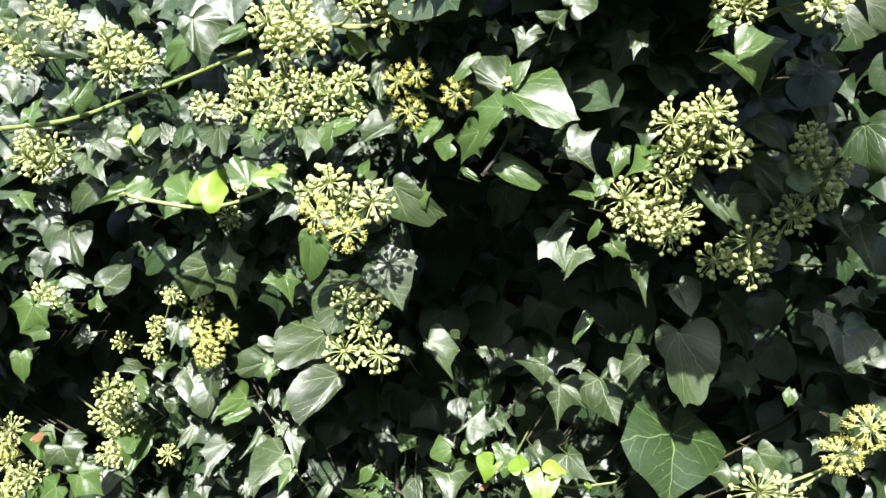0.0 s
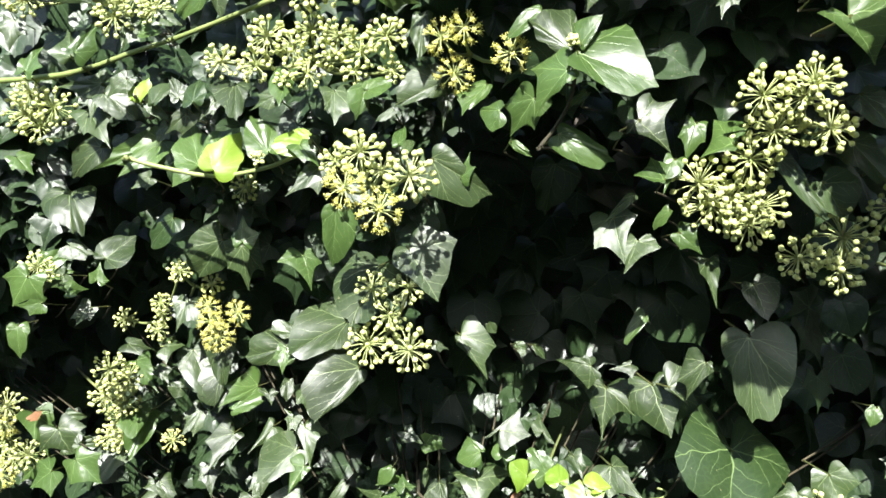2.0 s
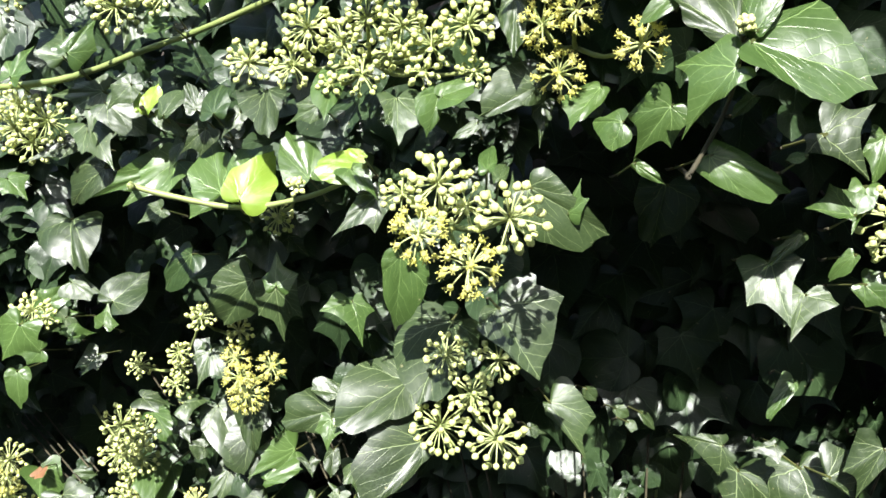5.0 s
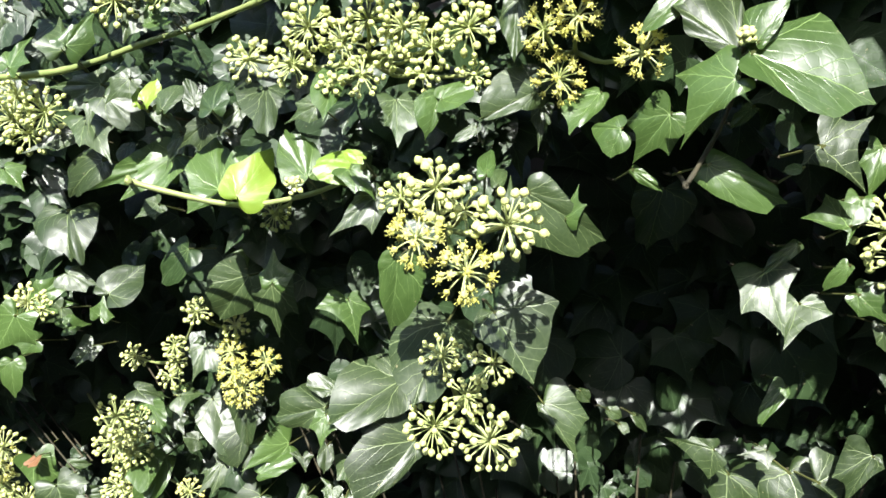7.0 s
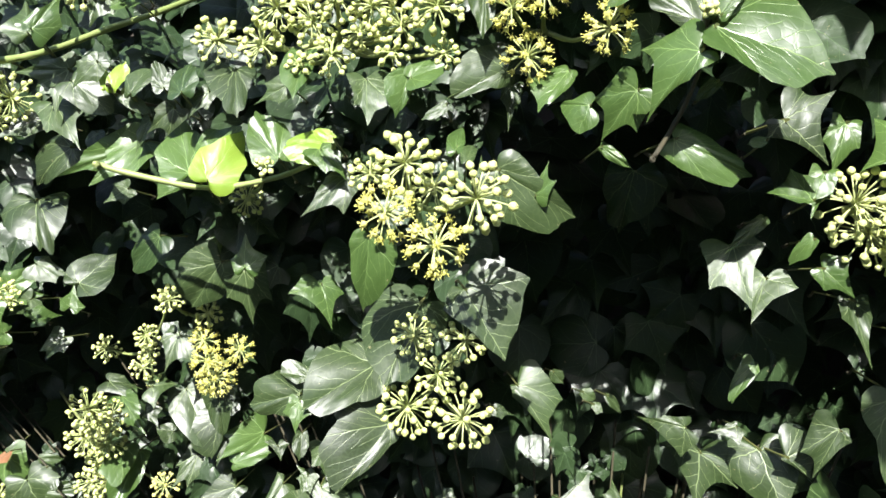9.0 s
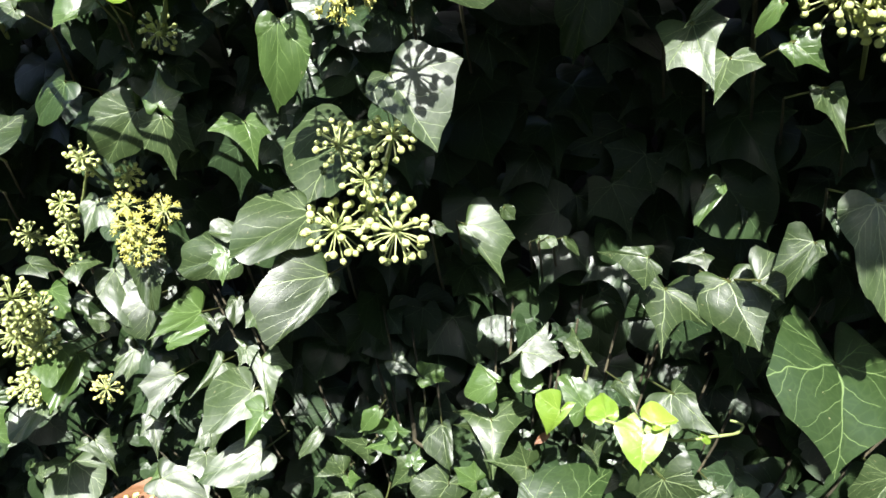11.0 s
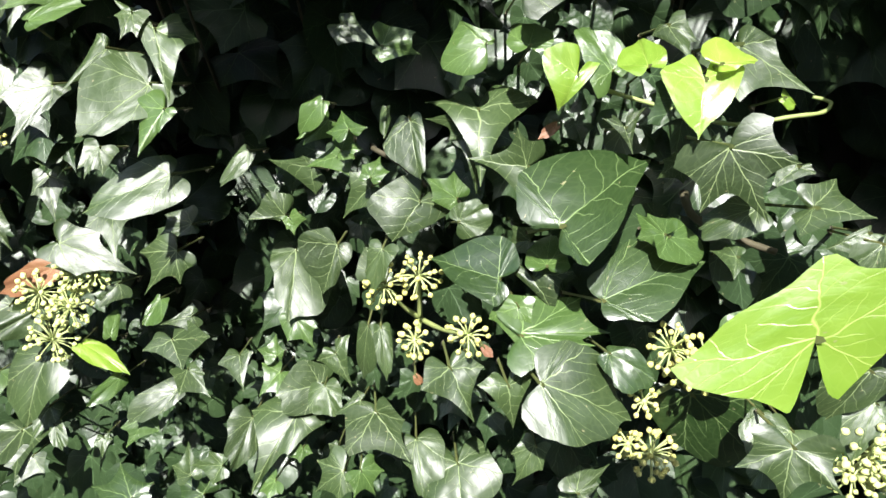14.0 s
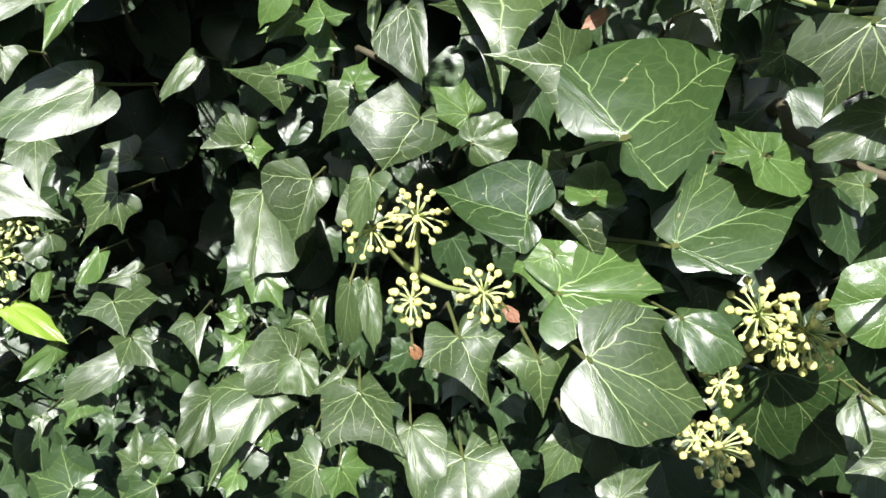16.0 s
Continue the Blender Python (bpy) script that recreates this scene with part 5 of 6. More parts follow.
sprig = ivy_sprig("wavy ivy leaves behind the spreading flower heads")
leaf(sprig, "heart", "mature", (0.240, 0.571, 1.500), (0.013, -0.026, -0.028), (-0.16, 0.51), (0.21, 0.33), (-0.52, 0.72), 250)
leaf(sprig, "heart", "mature", (0.245, 0.587, 1.471), (0.014, -0.020, -0.027), (-0.25, 0.41), (0.21, 0.47), (-0.93, 0.27), 251)
leaf(sprig, "tri", "fresh", (0.164, 0.585, 1.467), (-0.021, 0.004, -0.009), (-0.40, -0.13), (1.34, 0.07), (-0.55, 0.88), 252)
leaf(sprig, "oval", "mature", (0.199, 0.598, 1.460), (0.028, -0.022, -0.038), (-0.16, 0.52), (0.16, 0.41), (-0.01, 0.56), 253)
leaf(sprig, "heart", "fresh", (0.269, 0.576, 1.458), (0.021, 0.003, 0.009), (-0.48, 0.56), (0.88, 0.04), (-0.09, 0.49), 254)
leaf(sprig, "heart", "mature", (0.228, 0.590, 1.443), (0.017, -0.001, -0.025), (-0.66, 0.39), (0.36, 0.29), (-0.20, -0.08), 255)
leaf(sprig, "heart", "mature", (0.201, 0.633, 1.369), (0.006, -0.018, -0.025), (-0.60, 0.09), (0.31, 0.18), (-0.21, 0.67), 256, 0.8)
leaf(sprig, "tri", "mature", (0.168, 0.637, 1.386), (-0.001, -0.027, -0.034), (-0.18, 0.33), (0.17, 0.22), (-0.70, 0.81), 257)
leaf(sprig, "tri", "fresh", (0.139, 0.614, 1.405), (0.014, -0.010, -0.014), (-0.65, 0.26), (0.37, 0.40), (-0.46, 0.23), 259)
leaf(sprig, "tri", "mature", (0.316, 0.622, 1.434), (0.013, -0.024, -0.024), (-0.29, 0.37), (0.19, 0.43), (-0.65, 0.65), 260)
leaf(sprig, "star", "mature", (0.356, 0.634, 1.422), (0.002, -0.023, -0.050), (-0.34, 0.17), (0.42, 0.20), (-0.96, 0.42), 261)
leaf(sprig, "heart", "mature", (0.327, 0.598, 1.464), (0.005, -0.011, -0.015), (-0.65, 0.36), (0.42, 0.27), (-0.33, 0.61), 262, 0.8)

sprig = ivy_sprig("rounded ivy leaf with pale veins beside yellow flowers")
leaf(sprig, "cordate", "mature", (0.361, 0.638, 1.302), (-0.019, 0.009, 0.017), (-0.48, 0.11), (1.13, 0.15), (-0.30, 0.20), 263)

sprig = ivy_sprig("glossy ivy leaves around the flower heads in the leafy corner")
leaf(sprig, "fan", "mature", (-0.214, 0.632, 1.598), (0.011, -0.002, -0.043), (-0.66, 0.30), (0.25, 0.43), (0.20, 0.11), 264, 0.8)
leaf(sprig, "oval", "fresh", (-0.166, 0.623, 1.586), (-0.022, -0.012, -0.016), (-0.18, 0.50), (0.24, 0.51), (0.46, 0.13), 265)
leaf(sprig, "heart", "fresh", (-0.220, 0.642, 1.580), (-0.026, 0.005, -0.021), (-0.36, 0.44), (0.33, 0.49), (-0.27, 0.12), 266)
leaf(sprig, "heart", "mature", (-0.379, 0.695, 1.594), (0.042, 0.004, -0.012), (-0.27, 0.66), (0.21, 0.30), (0.08, -0.03), 268)
leaf(sprig, "tri", "mature", (-0.412, 0.716, 1.611), (0.011, 0.006, -0.026), (-0.85, -0.02), (0.16, 0.44), (0.51, -0.03), 269)
leaf(sprig, "tri", "mature", (-0.438, 0.730, 1.629), (0.029, -0.004, -0.007), (-0.37, 0.38), (0.49, 0.57), (-0.14, -0.02), 270)

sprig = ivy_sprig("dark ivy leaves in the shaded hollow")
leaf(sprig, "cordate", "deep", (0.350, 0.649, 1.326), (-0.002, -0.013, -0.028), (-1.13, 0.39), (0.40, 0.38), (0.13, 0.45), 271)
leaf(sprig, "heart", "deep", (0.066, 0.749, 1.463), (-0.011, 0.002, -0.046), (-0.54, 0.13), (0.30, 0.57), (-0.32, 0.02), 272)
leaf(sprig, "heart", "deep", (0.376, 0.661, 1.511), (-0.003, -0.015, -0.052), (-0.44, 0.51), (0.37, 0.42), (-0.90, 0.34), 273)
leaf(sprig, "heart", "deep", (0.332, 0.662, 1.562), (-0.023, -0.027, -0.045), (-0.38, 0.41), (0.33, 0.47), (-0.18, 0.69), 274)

sprig = ivy_sprig("large translucent lime green ivy leaf close to the path")
leaf(sprig, "wavy", "lime", (0.072, 0.544, 1.126), (0.001, 0.002, 0.020), (-1.66, -0.60), (1.21, 0.90), (-0.33, 0.09), 276, 0.7)

sprig = ivy_sprig("dry reddish brown ivy leaf curled beside a flower head")
leaf(sprig, "oval", "dry", (-0.315, 0.962, 1.031), (-0.053, -0.004, -0.023), (-0.19, 0.50), (0.16, 0.51), (-0.02, 0.24), 277)

sprig = ivy_sprig("broad glossy ivy leaves hanging below the flower head")
leaf(sprig, "heart", "mature", (-0.350, 0.997, 0.942), (-0.018, -0.032, -0.053), (-0.40, 0.17), (0.40, 0.49), (-0.08, 0.63), 278, 0.8)
leaf(sprig, "heart", "mature", (-0.331, 0.962, 0.996), (-0.036, -0.015, -0.020), (-0.32, 0.45), (0.21, 0.47), (0.34, 0.16), 280)
leaf(sprig, "tri", "mature", (-0.368, 1.023, 0.879), (-0.011, -0.030, -0.024), (-0.38, 0.35), (0.38, 0.28), (0.23, 1.11), 282)
leaf(sprig, "oval", "mature", (-0.355, 1.002, 0.871), (0.010, -0.014, -0.018), (-0.30, 0.74), (0.28, 0.46), (-0.08, 0.76), 283, 0.8)
leaf(sprig, "tri", "mature", (-0.423, 1.069, 0.831), (-0.022, -0.039, -0.025), (-0.67, 0.80), (0.44, 0.26), (0.00, 1.57), 284)
leaf(sprig, "tri", "mature", (-0.402, 1.044, 0.816), (-0.012, -0.020, -0.022), (-0.59, 0.30), (0.55, 0.58), (0.19, 0.81), 285, 0.8)
leaf(sprig, "tri", "fresh", (-0.418, 1.037, 0.908), (-0.015, -0.018, -0.032), (-0.21, 0.63), (0.34, 0.28), (0.54, 0.31), 286)
leaf(sprig, "oval", "fresh", (-0.258, 0.913, 0.988), (0.004, 0.011, 0.020), (-0.31, 0.45), (0.17, 0.54), (0.63, 0.42), 287)

sprig = ivy_sprig("ivy leaves in sun beneath the lime leaf")
leaf(sprig, "heart", "mature", (0.169, 0.683, 1.121), (-0.016, 0.002, -0.007), (-0.64, -0.15), (0.16, -0.16), (-0.37, 0.55), 288, 0.8)
leaf(sprig, "heart", "mature", (0.192, 0.701, 1.049), (-0.017, -0.000, -0.028), (-0.37, -0.01), (0.41, 0.61), (-0.18, 0.12), 289)
leaf(sprig, "heart", "mature", (0.200, 0.706, 1.030), (-0.014, -0.013, -0.024), (-0.23, 0.29), (0.33, 0.52), (-0.29, 0.70), 290, 0.8)
leaf(sprig, "oval", "mature", (0.149, 0.717, 1.020), (-0.009, -0.010, -0.019), (-0.43, 0.29), (0.34, 0.43), (-0.30, 0.66), 291, 0.8)

sprig = ivy_sprig("ivy leaves round the lower rim of the dark gap")
leaf(sprig, "tri", "fresh", (-0.522, 0.956, 1.160), (0.017, -0.000, -0.056), (-0.29, 0.53), (0.16, 0.51), (0.50, 0.15), 293)
leaf(sprig, "oval", "mature", (-0.471, 0.942, 1.153), (0.018, -0.013, -0.019), (-0.22, 0.44), (0.18, 0.53), (0.28, 0.93), 294, 0.8)
leaf(sprig, "oval", "mature", (-0.479, 0.937, 1.127), (0.047, 0.004, 0.009), (-0.16, 0.54), (0.22, 0.49), (0.06, 0.15), 295)
leaf(sprig, "tri", "fresh", (-0.543, 1.001, 1.086), (-0.018, -0.012, -0.026), (-0.54, 0.48), (0.36, 0.62), (0.40, 0.20), 297)

sprig = ivy_sprig("bright ivy leaf tips inside the dark gap")
leaf(sprig, "tri", "mature", (-0.403, 0.846, 1.305), (-0.012, -0.012, -0.018), (-0.36, 0.45), (0.31, 0.83), (0.23, 0.52), 298, 0.8)
leaf(sprig, "oval", "dry", (-0.519, 0.938, 1.157), (0.007, 0.014, 0.007), (-0.28, 0.75), (0.39, 0.24), (0.50, 1.55), 299)
leaf(sprig, "oval", "mature", (-0.467, 0.922, 1.169), (0.021, 0.003, -0.002), (-0.23, 0.43), (0.23, 0.57), (0.15, 0.23), 300)
leaf(sprig, "tri", "fresh", (-0.380, 0.907, 1.239), (0.036, -0.029, -0.026), (-0.17, 0.53), (0.29, 0.51), (-0.11, 0.97), 301)
leaf(sprig, "oval", "mature", (-0.508, 0.933, 1.170), (0.009, 0.003, 0.008), (-0.18, 0.43), (0.18, 0.50), (-0.01, 0.38), 302)

sprig = ivy_sprig("withered brown ivy scraps below the berries")
leaf(sprig, "oval", "dry", (0.006, 0.705, 1.061), (0.004, -0.005, -0.003), (-0.32, 0.49), (0.36, 0.47), (-0.66, 0.72), 916)
leaf(sprig, "oval", "dry", (-0.026, 0.720, 1.040), (0.003, -0.001, -0.005), (-0.42, 0.54), (0.39, 0.48), (0.27, 0.37), 917)

sprig = ivy_sprig("pale green ivy sprig with small pointed leaves on the long runner")
leaf(sprig, "oval", "mature", (-0.406, 0.769, 1.529), (-0.037, 0.001, 0.002), (-0.15, 0.36), (0.15, 0.36), (0.01, 0.61), 303)

sprig = ivy_sprig("glossy ivy sprig with pale reflecting leaves beside the flower heads")
leaf(sprig, "arrow", "mature", (-0.298, 0.686, 1.516), (-0.016, -0.004, -0.017), (-0.42, 0.40), (0.42, 0.40), (0.07, 0.17), 304, 0.8)

sprig = ivy_sprig("lime green ivy runner with upright young leaves")
leaf(sprig, "arrow", "mature", (-0.274, 0.714, 1.483), (-0.011, -0.003, -0.025), (-0.33, 0.40), (0.33, 0.40), (-0.37, 0.28), 305)
leaf(sprig, "oval", "lime", (-0.130, 0.611, 1.465), (-0.013, 0.001, 0.005), (-0.29, 0.36), (0.29, 0.36), (-0.02, 0.14), 306)

sprig = ivy_sprig("shaded ivy leaves with bright rims in the hollow")
leaf(sprig, "arrow", "mature", (-0.278, 0.690, 1.435), (-0.016, -0.002, -0.010), (-0.42, 0.40), (0.42, 0.40), (0.05, 0.12), 307)
leaf(sprig, "arrow", "mature", (-0.215, 0.774, 1.417), (0.018, -0.005, -0.014), (-0.41, 0.40), (0.41, 0.40), (0.04, 0.41), 308)
leaf(sprig, "arrow", "fresh", (-0.249, 0.783, 1.399), (-0.009, -0.005, -0.014), (-0.49, 0.40), (0.49, 0.40), (0.37, 0.12), 309)

sprig = ivy_sprig("sunlit ivy sprig with broad glossy pointed leaves")
leaf(sprig, "arrow", "fresh", (-0.166, 0.716, 1.292), (-0.001, -0.009, -0.020), (-0.46, 0.40), (0.46, 0.40), (0.10, 0.45), 310, 0.8)

sprig = ivy_sprig("dark green ivy leaf with a pale curled tip behind flowers")
leaf(sprig, "arrow", "mature", (-0.047, 0.620, 1.436), (-0.004, 0.008, 0.028), (-0.17, 0.40), (0.17, 0.40), (-0.30, 0.24), 311)

sprig = ivy_sprig("upright ivy shoot with large folded glossy leaves")
leaf(sprig, "oval", "fresh", (0.029, 0.568, 1.548), (-0.024, -0.003, -0.019), (-0.23, 0.36), (0.23, 0.36), (-0.17, 0.38), 312)
leaf(sprig, "oval", "fresh", (0.083, 0.560, 1.467), (-0.009, -0.001, -0.002), (-0.32, 0.36), (0.32, 0.36), (0.04, 0.30), 313)

sprig = ivy_sprig("broad lobed ivy leaves half in shadow")
leaf(sprig, "arrow", "fresh", (0.129, 0.598, 1.456), (-0.009, -0.009, -0.024), (-0.26, 0.40), (0.26, 0.40), (-0.23, 0.46), 314)

sprig = ivy_sprig("pale arrow shaped ivy leaf standing before a dark hollow")
leaf(sprig, "oval", "mature", (0.105, 0.611, 1.431), (-0.020, -0.006, -0.017), (-0.13, 0.36), (0.13, 0.36), (-0.05, 0.42), 315)

sprig = ivy_sprig("ivy leaves catching slivers of sun at the edge of the hollow")
leaf(sprig, "oval", "mature", (0.052, 0.740, 1.300), (0.012, -0.003, -0.010), (-0.38, 0.36), (0.38, 0.36), (0.57, 0.98), 316)
leaf(sprig, "oval", "mature", (0.009, 0.715, 1.321), (0.007, -0.002, -0.008), (-0.55, 0.36), (0.55, 0.36), (-0.43, -0.12), 317)
leaf(sprig, "oval", "mature", (0.037, 0.757, 1.298), (0.011, -0.001, -0.005), (-0.45, 0.36), (0.45, 0.36), (0.06, 0.32), 318)

sprig = ivy_sprig("ivy sprig with dark five pointed leaves")
leaf(sprig, "star", "mature", (0.105, 0.684, 1.158), (0.017, -0.009, -0.032), (-0.59, 0.54), (0.59, 0.54), (-0.32, 0.11), 319)
leaf(sprig, "star", "mature", (0.168, 0.671, 1.119), (0.011, -0.007, -0.020), (-0.54, 0.54), (0.54, 0.54), (-0.19, 0.24), 320)
leaf(sprig, "star", "mature", (0.199, 0.670, 1.121), (0.003, -0.005, -0.017), (-0.81, 0.54), (0.81, 0.54), (0.13, 0.32), 321)
leaf(sprig, "star", "mature", (0.202, 0.685, 1.104), (-0.001, -0.007, -0.023), (-0.48, 0.54), (0.48, 0.54), (-0.11, 0.31), 322)
leaf(sprig, "star", "mature", (0.218, 0.675, 1.084), (-0.021, -0.006, -0.027), (-0.65, 0.54), (0.65, 0.54), (-0.44, 0.57), 323)

sprig = ivy_sprig("glossy ivy spray with broad pale leaves by a dark gap")
leaf(sprig, "arrow", "mature", (-0.289, 0.913, 1.063), (0.058, -0.009, -0.021), (-0.29, 0.40), (0.29, 0.40), (0.05, 0.57), 324, 0.8)

sprig = ivy_sprig("ivy spray with heart shaped and lobed leaves")
leaf(sprig, "arrow", "mature", (-0.043, 0.748, 1.098), (-0.012, -0.009, -0.033), (-0.19, 0.40), (0.19, 0.40), (-0.55, 0.47), 325)

sprig = ivy_sprig("small star leaved ivy spray low on the wall")
leaf(sprig, "star", "mature", (-0.067, 0.755, 0.967), (-0.020, -0.001, -0.013), (-0.61, 0.54), (0.61, 0.54), (-0.35, 0.62), 326)
leaf(sprig, "star", "fresh", (-0.057, 0.752, 0.969), (0.010, -0.003, -0.015), (-0.66, 0.54), (0.66, 0.54), (0.45, 0.50), 327)
leaf(sprig, "arrow", "mature", (0.034, 0.713, 1.005), (-0.011, -0.007, -0.020), (-0.38, 0.40), (0.38, 0.40), (0.03, 0.34), 328)
leaf(sprig, "star", "fresh", (-0.122, 0.832, 0.915), (-0.016, -0.002, -0.009), (-0.57, 0.54), (0.57, 0.54), (-0.45, 1.03), 329)

sprig = ivy_sprig("dark ivy leaves in the lower shade with bright edges")
leaf(sprig, "star", "mature", (0.145, 0.677, 1.023), (-0.005, -0.007, -0.027), (-0.78, 0.54), (0.78, 0.54), (-0.36, 0.33), 330)

sprig = ivy_sprig("shaded ivy leaves at the edge of the wall")
leaf(sprig, "arrow", "mature", (0.308, 0.601, 1.348), (0.001, -0.010, -0.020), (-0.42, 0.40), (0.42, 0.40), (-0.33, 0.48), 331)
leaf(sprig, "arrow", "fresh", (0.202, 0.544, 1.569), (0.010, 0.005, 0.012), (-0.58, 0.40), (0.58, 0.40), (0.17, 0.27), 332)
leaf(sprig, "arrow", "fresh", (0.250, 0.531, 1.534), (0.005, -0.002, -0.007), (-0.79, 0.40), (0.79, 0.40), (-0.26, 0.10), 333)
leaf(sprig, "heart", "mature", (0.289, 0.614, 1.466), (-0.008, -0.007, -0.029), (-0.74, 0.43), (0.74, 0.43), (0.23, 0.18), 334)
leaf(sprig, "arrow", "mature", (0.327, 0.598, 1.364), (-0.007, -0.004, -0.011), (-0.77, 0.40), (0.77, 0.40), (-0.65, 0.77), 335)
leaf(sprig, "oval", "fresh", (0.305, 0.648, 1.277), (-0.005, -0.005, -0.014), (-0.41, 0.36), (0.41, 0.36), (-0.25, 0.44), 336)
leaf(sprig, "arrow", "mature", (0.259, 0.669, 1.201), (-0.005, -0.007, -0.018), (-0.85, 0.40), (0.85, 0.40), (-0.39, 0.50), 337)
leaf(sprig, "arrow", "mature", (0.292, 0.688, 1.211), (0.011, -0.010, -0.028), (-0.65, 0.40), (0.65, 0.40), (-0.40, 0.20), 338)
leaf(sprig, "arrow", "mature", (0.348, 0.645, 1.253), (0.007, -0.005, -0.018), (-0.73, 0.40), (0.73, 0.40), (-0.51, 0.08), 339)
leaf(sprig, "arrow", "fresh", (0.149, 0.618, 1.485), (-0.009, -0.009, -0.029), (-0.30, 0.40), (0.30, 0.40), (-0.15, 0.36), 340)

sprig = ivy_sprig("ivy leaves and shoots along the top of the wall")
leaf(sprig, "arrow", "fresh", (-0.079, 0.627, 1.575), (0.024, -0.003, -0.010), (-0.48, 0.40), (0.48, 0.40), (-0.31, -0.44), 341)
leaf(sprig, "arrow", "fresh", (0.038, 0.577, 1.577), (0.004, -0.005, -0.015), (-0.43, 0.40), (0.43, 0.40), (0.06, 0.35), 342)
leaf(sprig, "arrow", "mature", (-0.107, 0.626, 1.597), (0.008, -0.004, -0.030), (-0.48, 0.40), (0.48, 0.40), (0.02, 0.14), 343)
leaf(sprig, "arrow", "mature", (-0.443, 0.769, 1.583), (-0.002, -0.007, -0.031), (-0.44, 0.40), (0.44, 0.40), (0.17, 0.21), 344)
leaf(sprig, "arrow", "mature", (-0.295, 0.724, 1.633), (-0.008, -0.001, -0.017), (-0.66, 0.40), (0.66, 0.40), (-0.12, 0.12), 345)

sprig = ivy_sprig("sunlit ivy sprig low on the wall beside yellow flower heads")
leaf(sprig, "arrow", "mature", (-0.442, 0.858, 1.171), (0.016, -0.005, -0.025), (-0.88, 0.40), (0.88, 0.40), (0.17, 0.31), 346)
leaf(sprig, "arrow", "fresh", (-0.424, 0.766, 1.342), (-0.015, -0.004, -0.029), (-0.71, 0.40), (0.71, 0.40), (0.09, 0.09), 347)
leaf(sprig, "arrow", "fresh", (-0.451, 0.864, 1.123), (-0.025, -0.002, -0.019), (-0.75, 0.40), (0.75, 0.40), (-0.22, 0.40), 348)
leaf(sprig, "arrow", "fresh", (-0.423, 0.860, 1.138), (0.029, -0.005, -0.024), (-0.59, 0.40), (0.59, 0.40), (0.04, 0.25), 349)

sprig = ivy_sprig("ivy leaves dappled by the flowers above the dark gap")
leaf(sprig, "oval", "fresh", (-0.075, 0.777, 1.171), (-0.015, -0.003, -0.016), (-0.34, 0.36), (0.34, 0.36), (-0.27, 0.44), 350)
leaf(sprig, "oval", "mature", (-0.042, 0.791, 1.167), (-0.001, -0.004, -0.017), (-0.23, 0.36), (0.23, 0.36), (-0.74, 0.28), 351)

sprig = ivy_sprig("dry brown ivy leaf caught between green leaves")
leaf(sprig, "oval", "dry", (0.046, 0.755, 1.161), (-0.010, -0.003, -0.007), (-0.24, 0.36), (0.24, 0.36), (0.11, 0.27), 352)

grow_stems()


head = flower_head("full ivy flower head with round pale green buds")
umbel(head, (-0.086, 0.555, 1.451), 0.0175, "bud")
umbel(head, (-0.105, 0.575, 1.446), 0.0124, "bud")
umbel(head, (-0.094, 0.545, 1.427), 0.0140, "open")
umbel(head, (-0.051, 0.542, 1.436), 0.0184, "bud")
umbel(head, (-0.069, 0.538, 1.413), 0.0147, "open")
umbel(head, (-0.073, 0.575, 1.441), 0.0140, "bud")

head = flower_head("long row of ivy flower heads with crowded green buds")
umbel(head, (-0.208, 0.647, 1.526), 0.0158, "bud")
umbel(head, (-0.169, 0.629, 1.542), 0.0184, "bud")
umbel(head, (-0.176, 0.632, 1.520), 0.0150, "bud")
umbel(head, (-0.147, 0.620, 1.531), 0.0158, "bud")
umbel(head, (-0.131, 0.614, 1.543), 0.0155, "bud")
umbel(head, (-0.133, 0.614, 1.512), 0.0134, "bud")
umbel(head, (-0.111, 0.609, 1.539), 0.0152, "bud")
umbel(head, (-0.118, 0.612, 1.524), 0.0114, "bud")
umbel(head, (-0.096, 0.611, 1.528), 0.0145, "bud")
umbel(head, (-0.076, 0.604, 1.538), 0.0168, "bud")
umbel(head, (-0.100, 0.612, 1.514), 0.0107, "bud")
umbel(head, (-0.071, 0.611, 1.514), 0.0106, "bud")
umbel(head, (-0.153, 0.621, 1.507), 0.0091, "bud")

head = flower_head("open yellow ivy flower heads on a thick green stalk")
umbel(head, (-0.027, 0.602, 1.512), 0.0141, "open")
umbel(head, (0.011, 0.579, 1.523), 0.0136, "open")
umbel(head, (-0.038, 0.595, 1.536), 0.0134, "open")
umbel(head, (-0.021, 0.586, 1.541), 0.0120, "open")

head = flower_head("pale ivy flower heads among glossy leaves")
umbel(head, (-0.418, 0.753, 1.513), 0.0170, "bud")
umbel(head, (-0.431, 0.766, 1.497), 0.0205, "bud")
umbel(head, (-0.393, 0.746, 1.500), 0.0203, "bud")
umbel(head, (-0.416, 0.765, 1.484), 0.0191, "bud")

head = flower_head("hanging ivy flower head with three round bud clusters")
umbel(head, (-0.085, 0.637, 1.313), 0.0192, "bud")
umbel(head, (-0.052, 0.615, 1.313), 0.0195, "bud")
umbel(head, (-0.067, 0.614, 1.338), 0.0128, "bud")
umbel(head, (-0.054, 0.600, 1.360), 0.0147, "bud")
umbel(head, (-0.083, 0.631, 1.356), 0.0145, "bud")

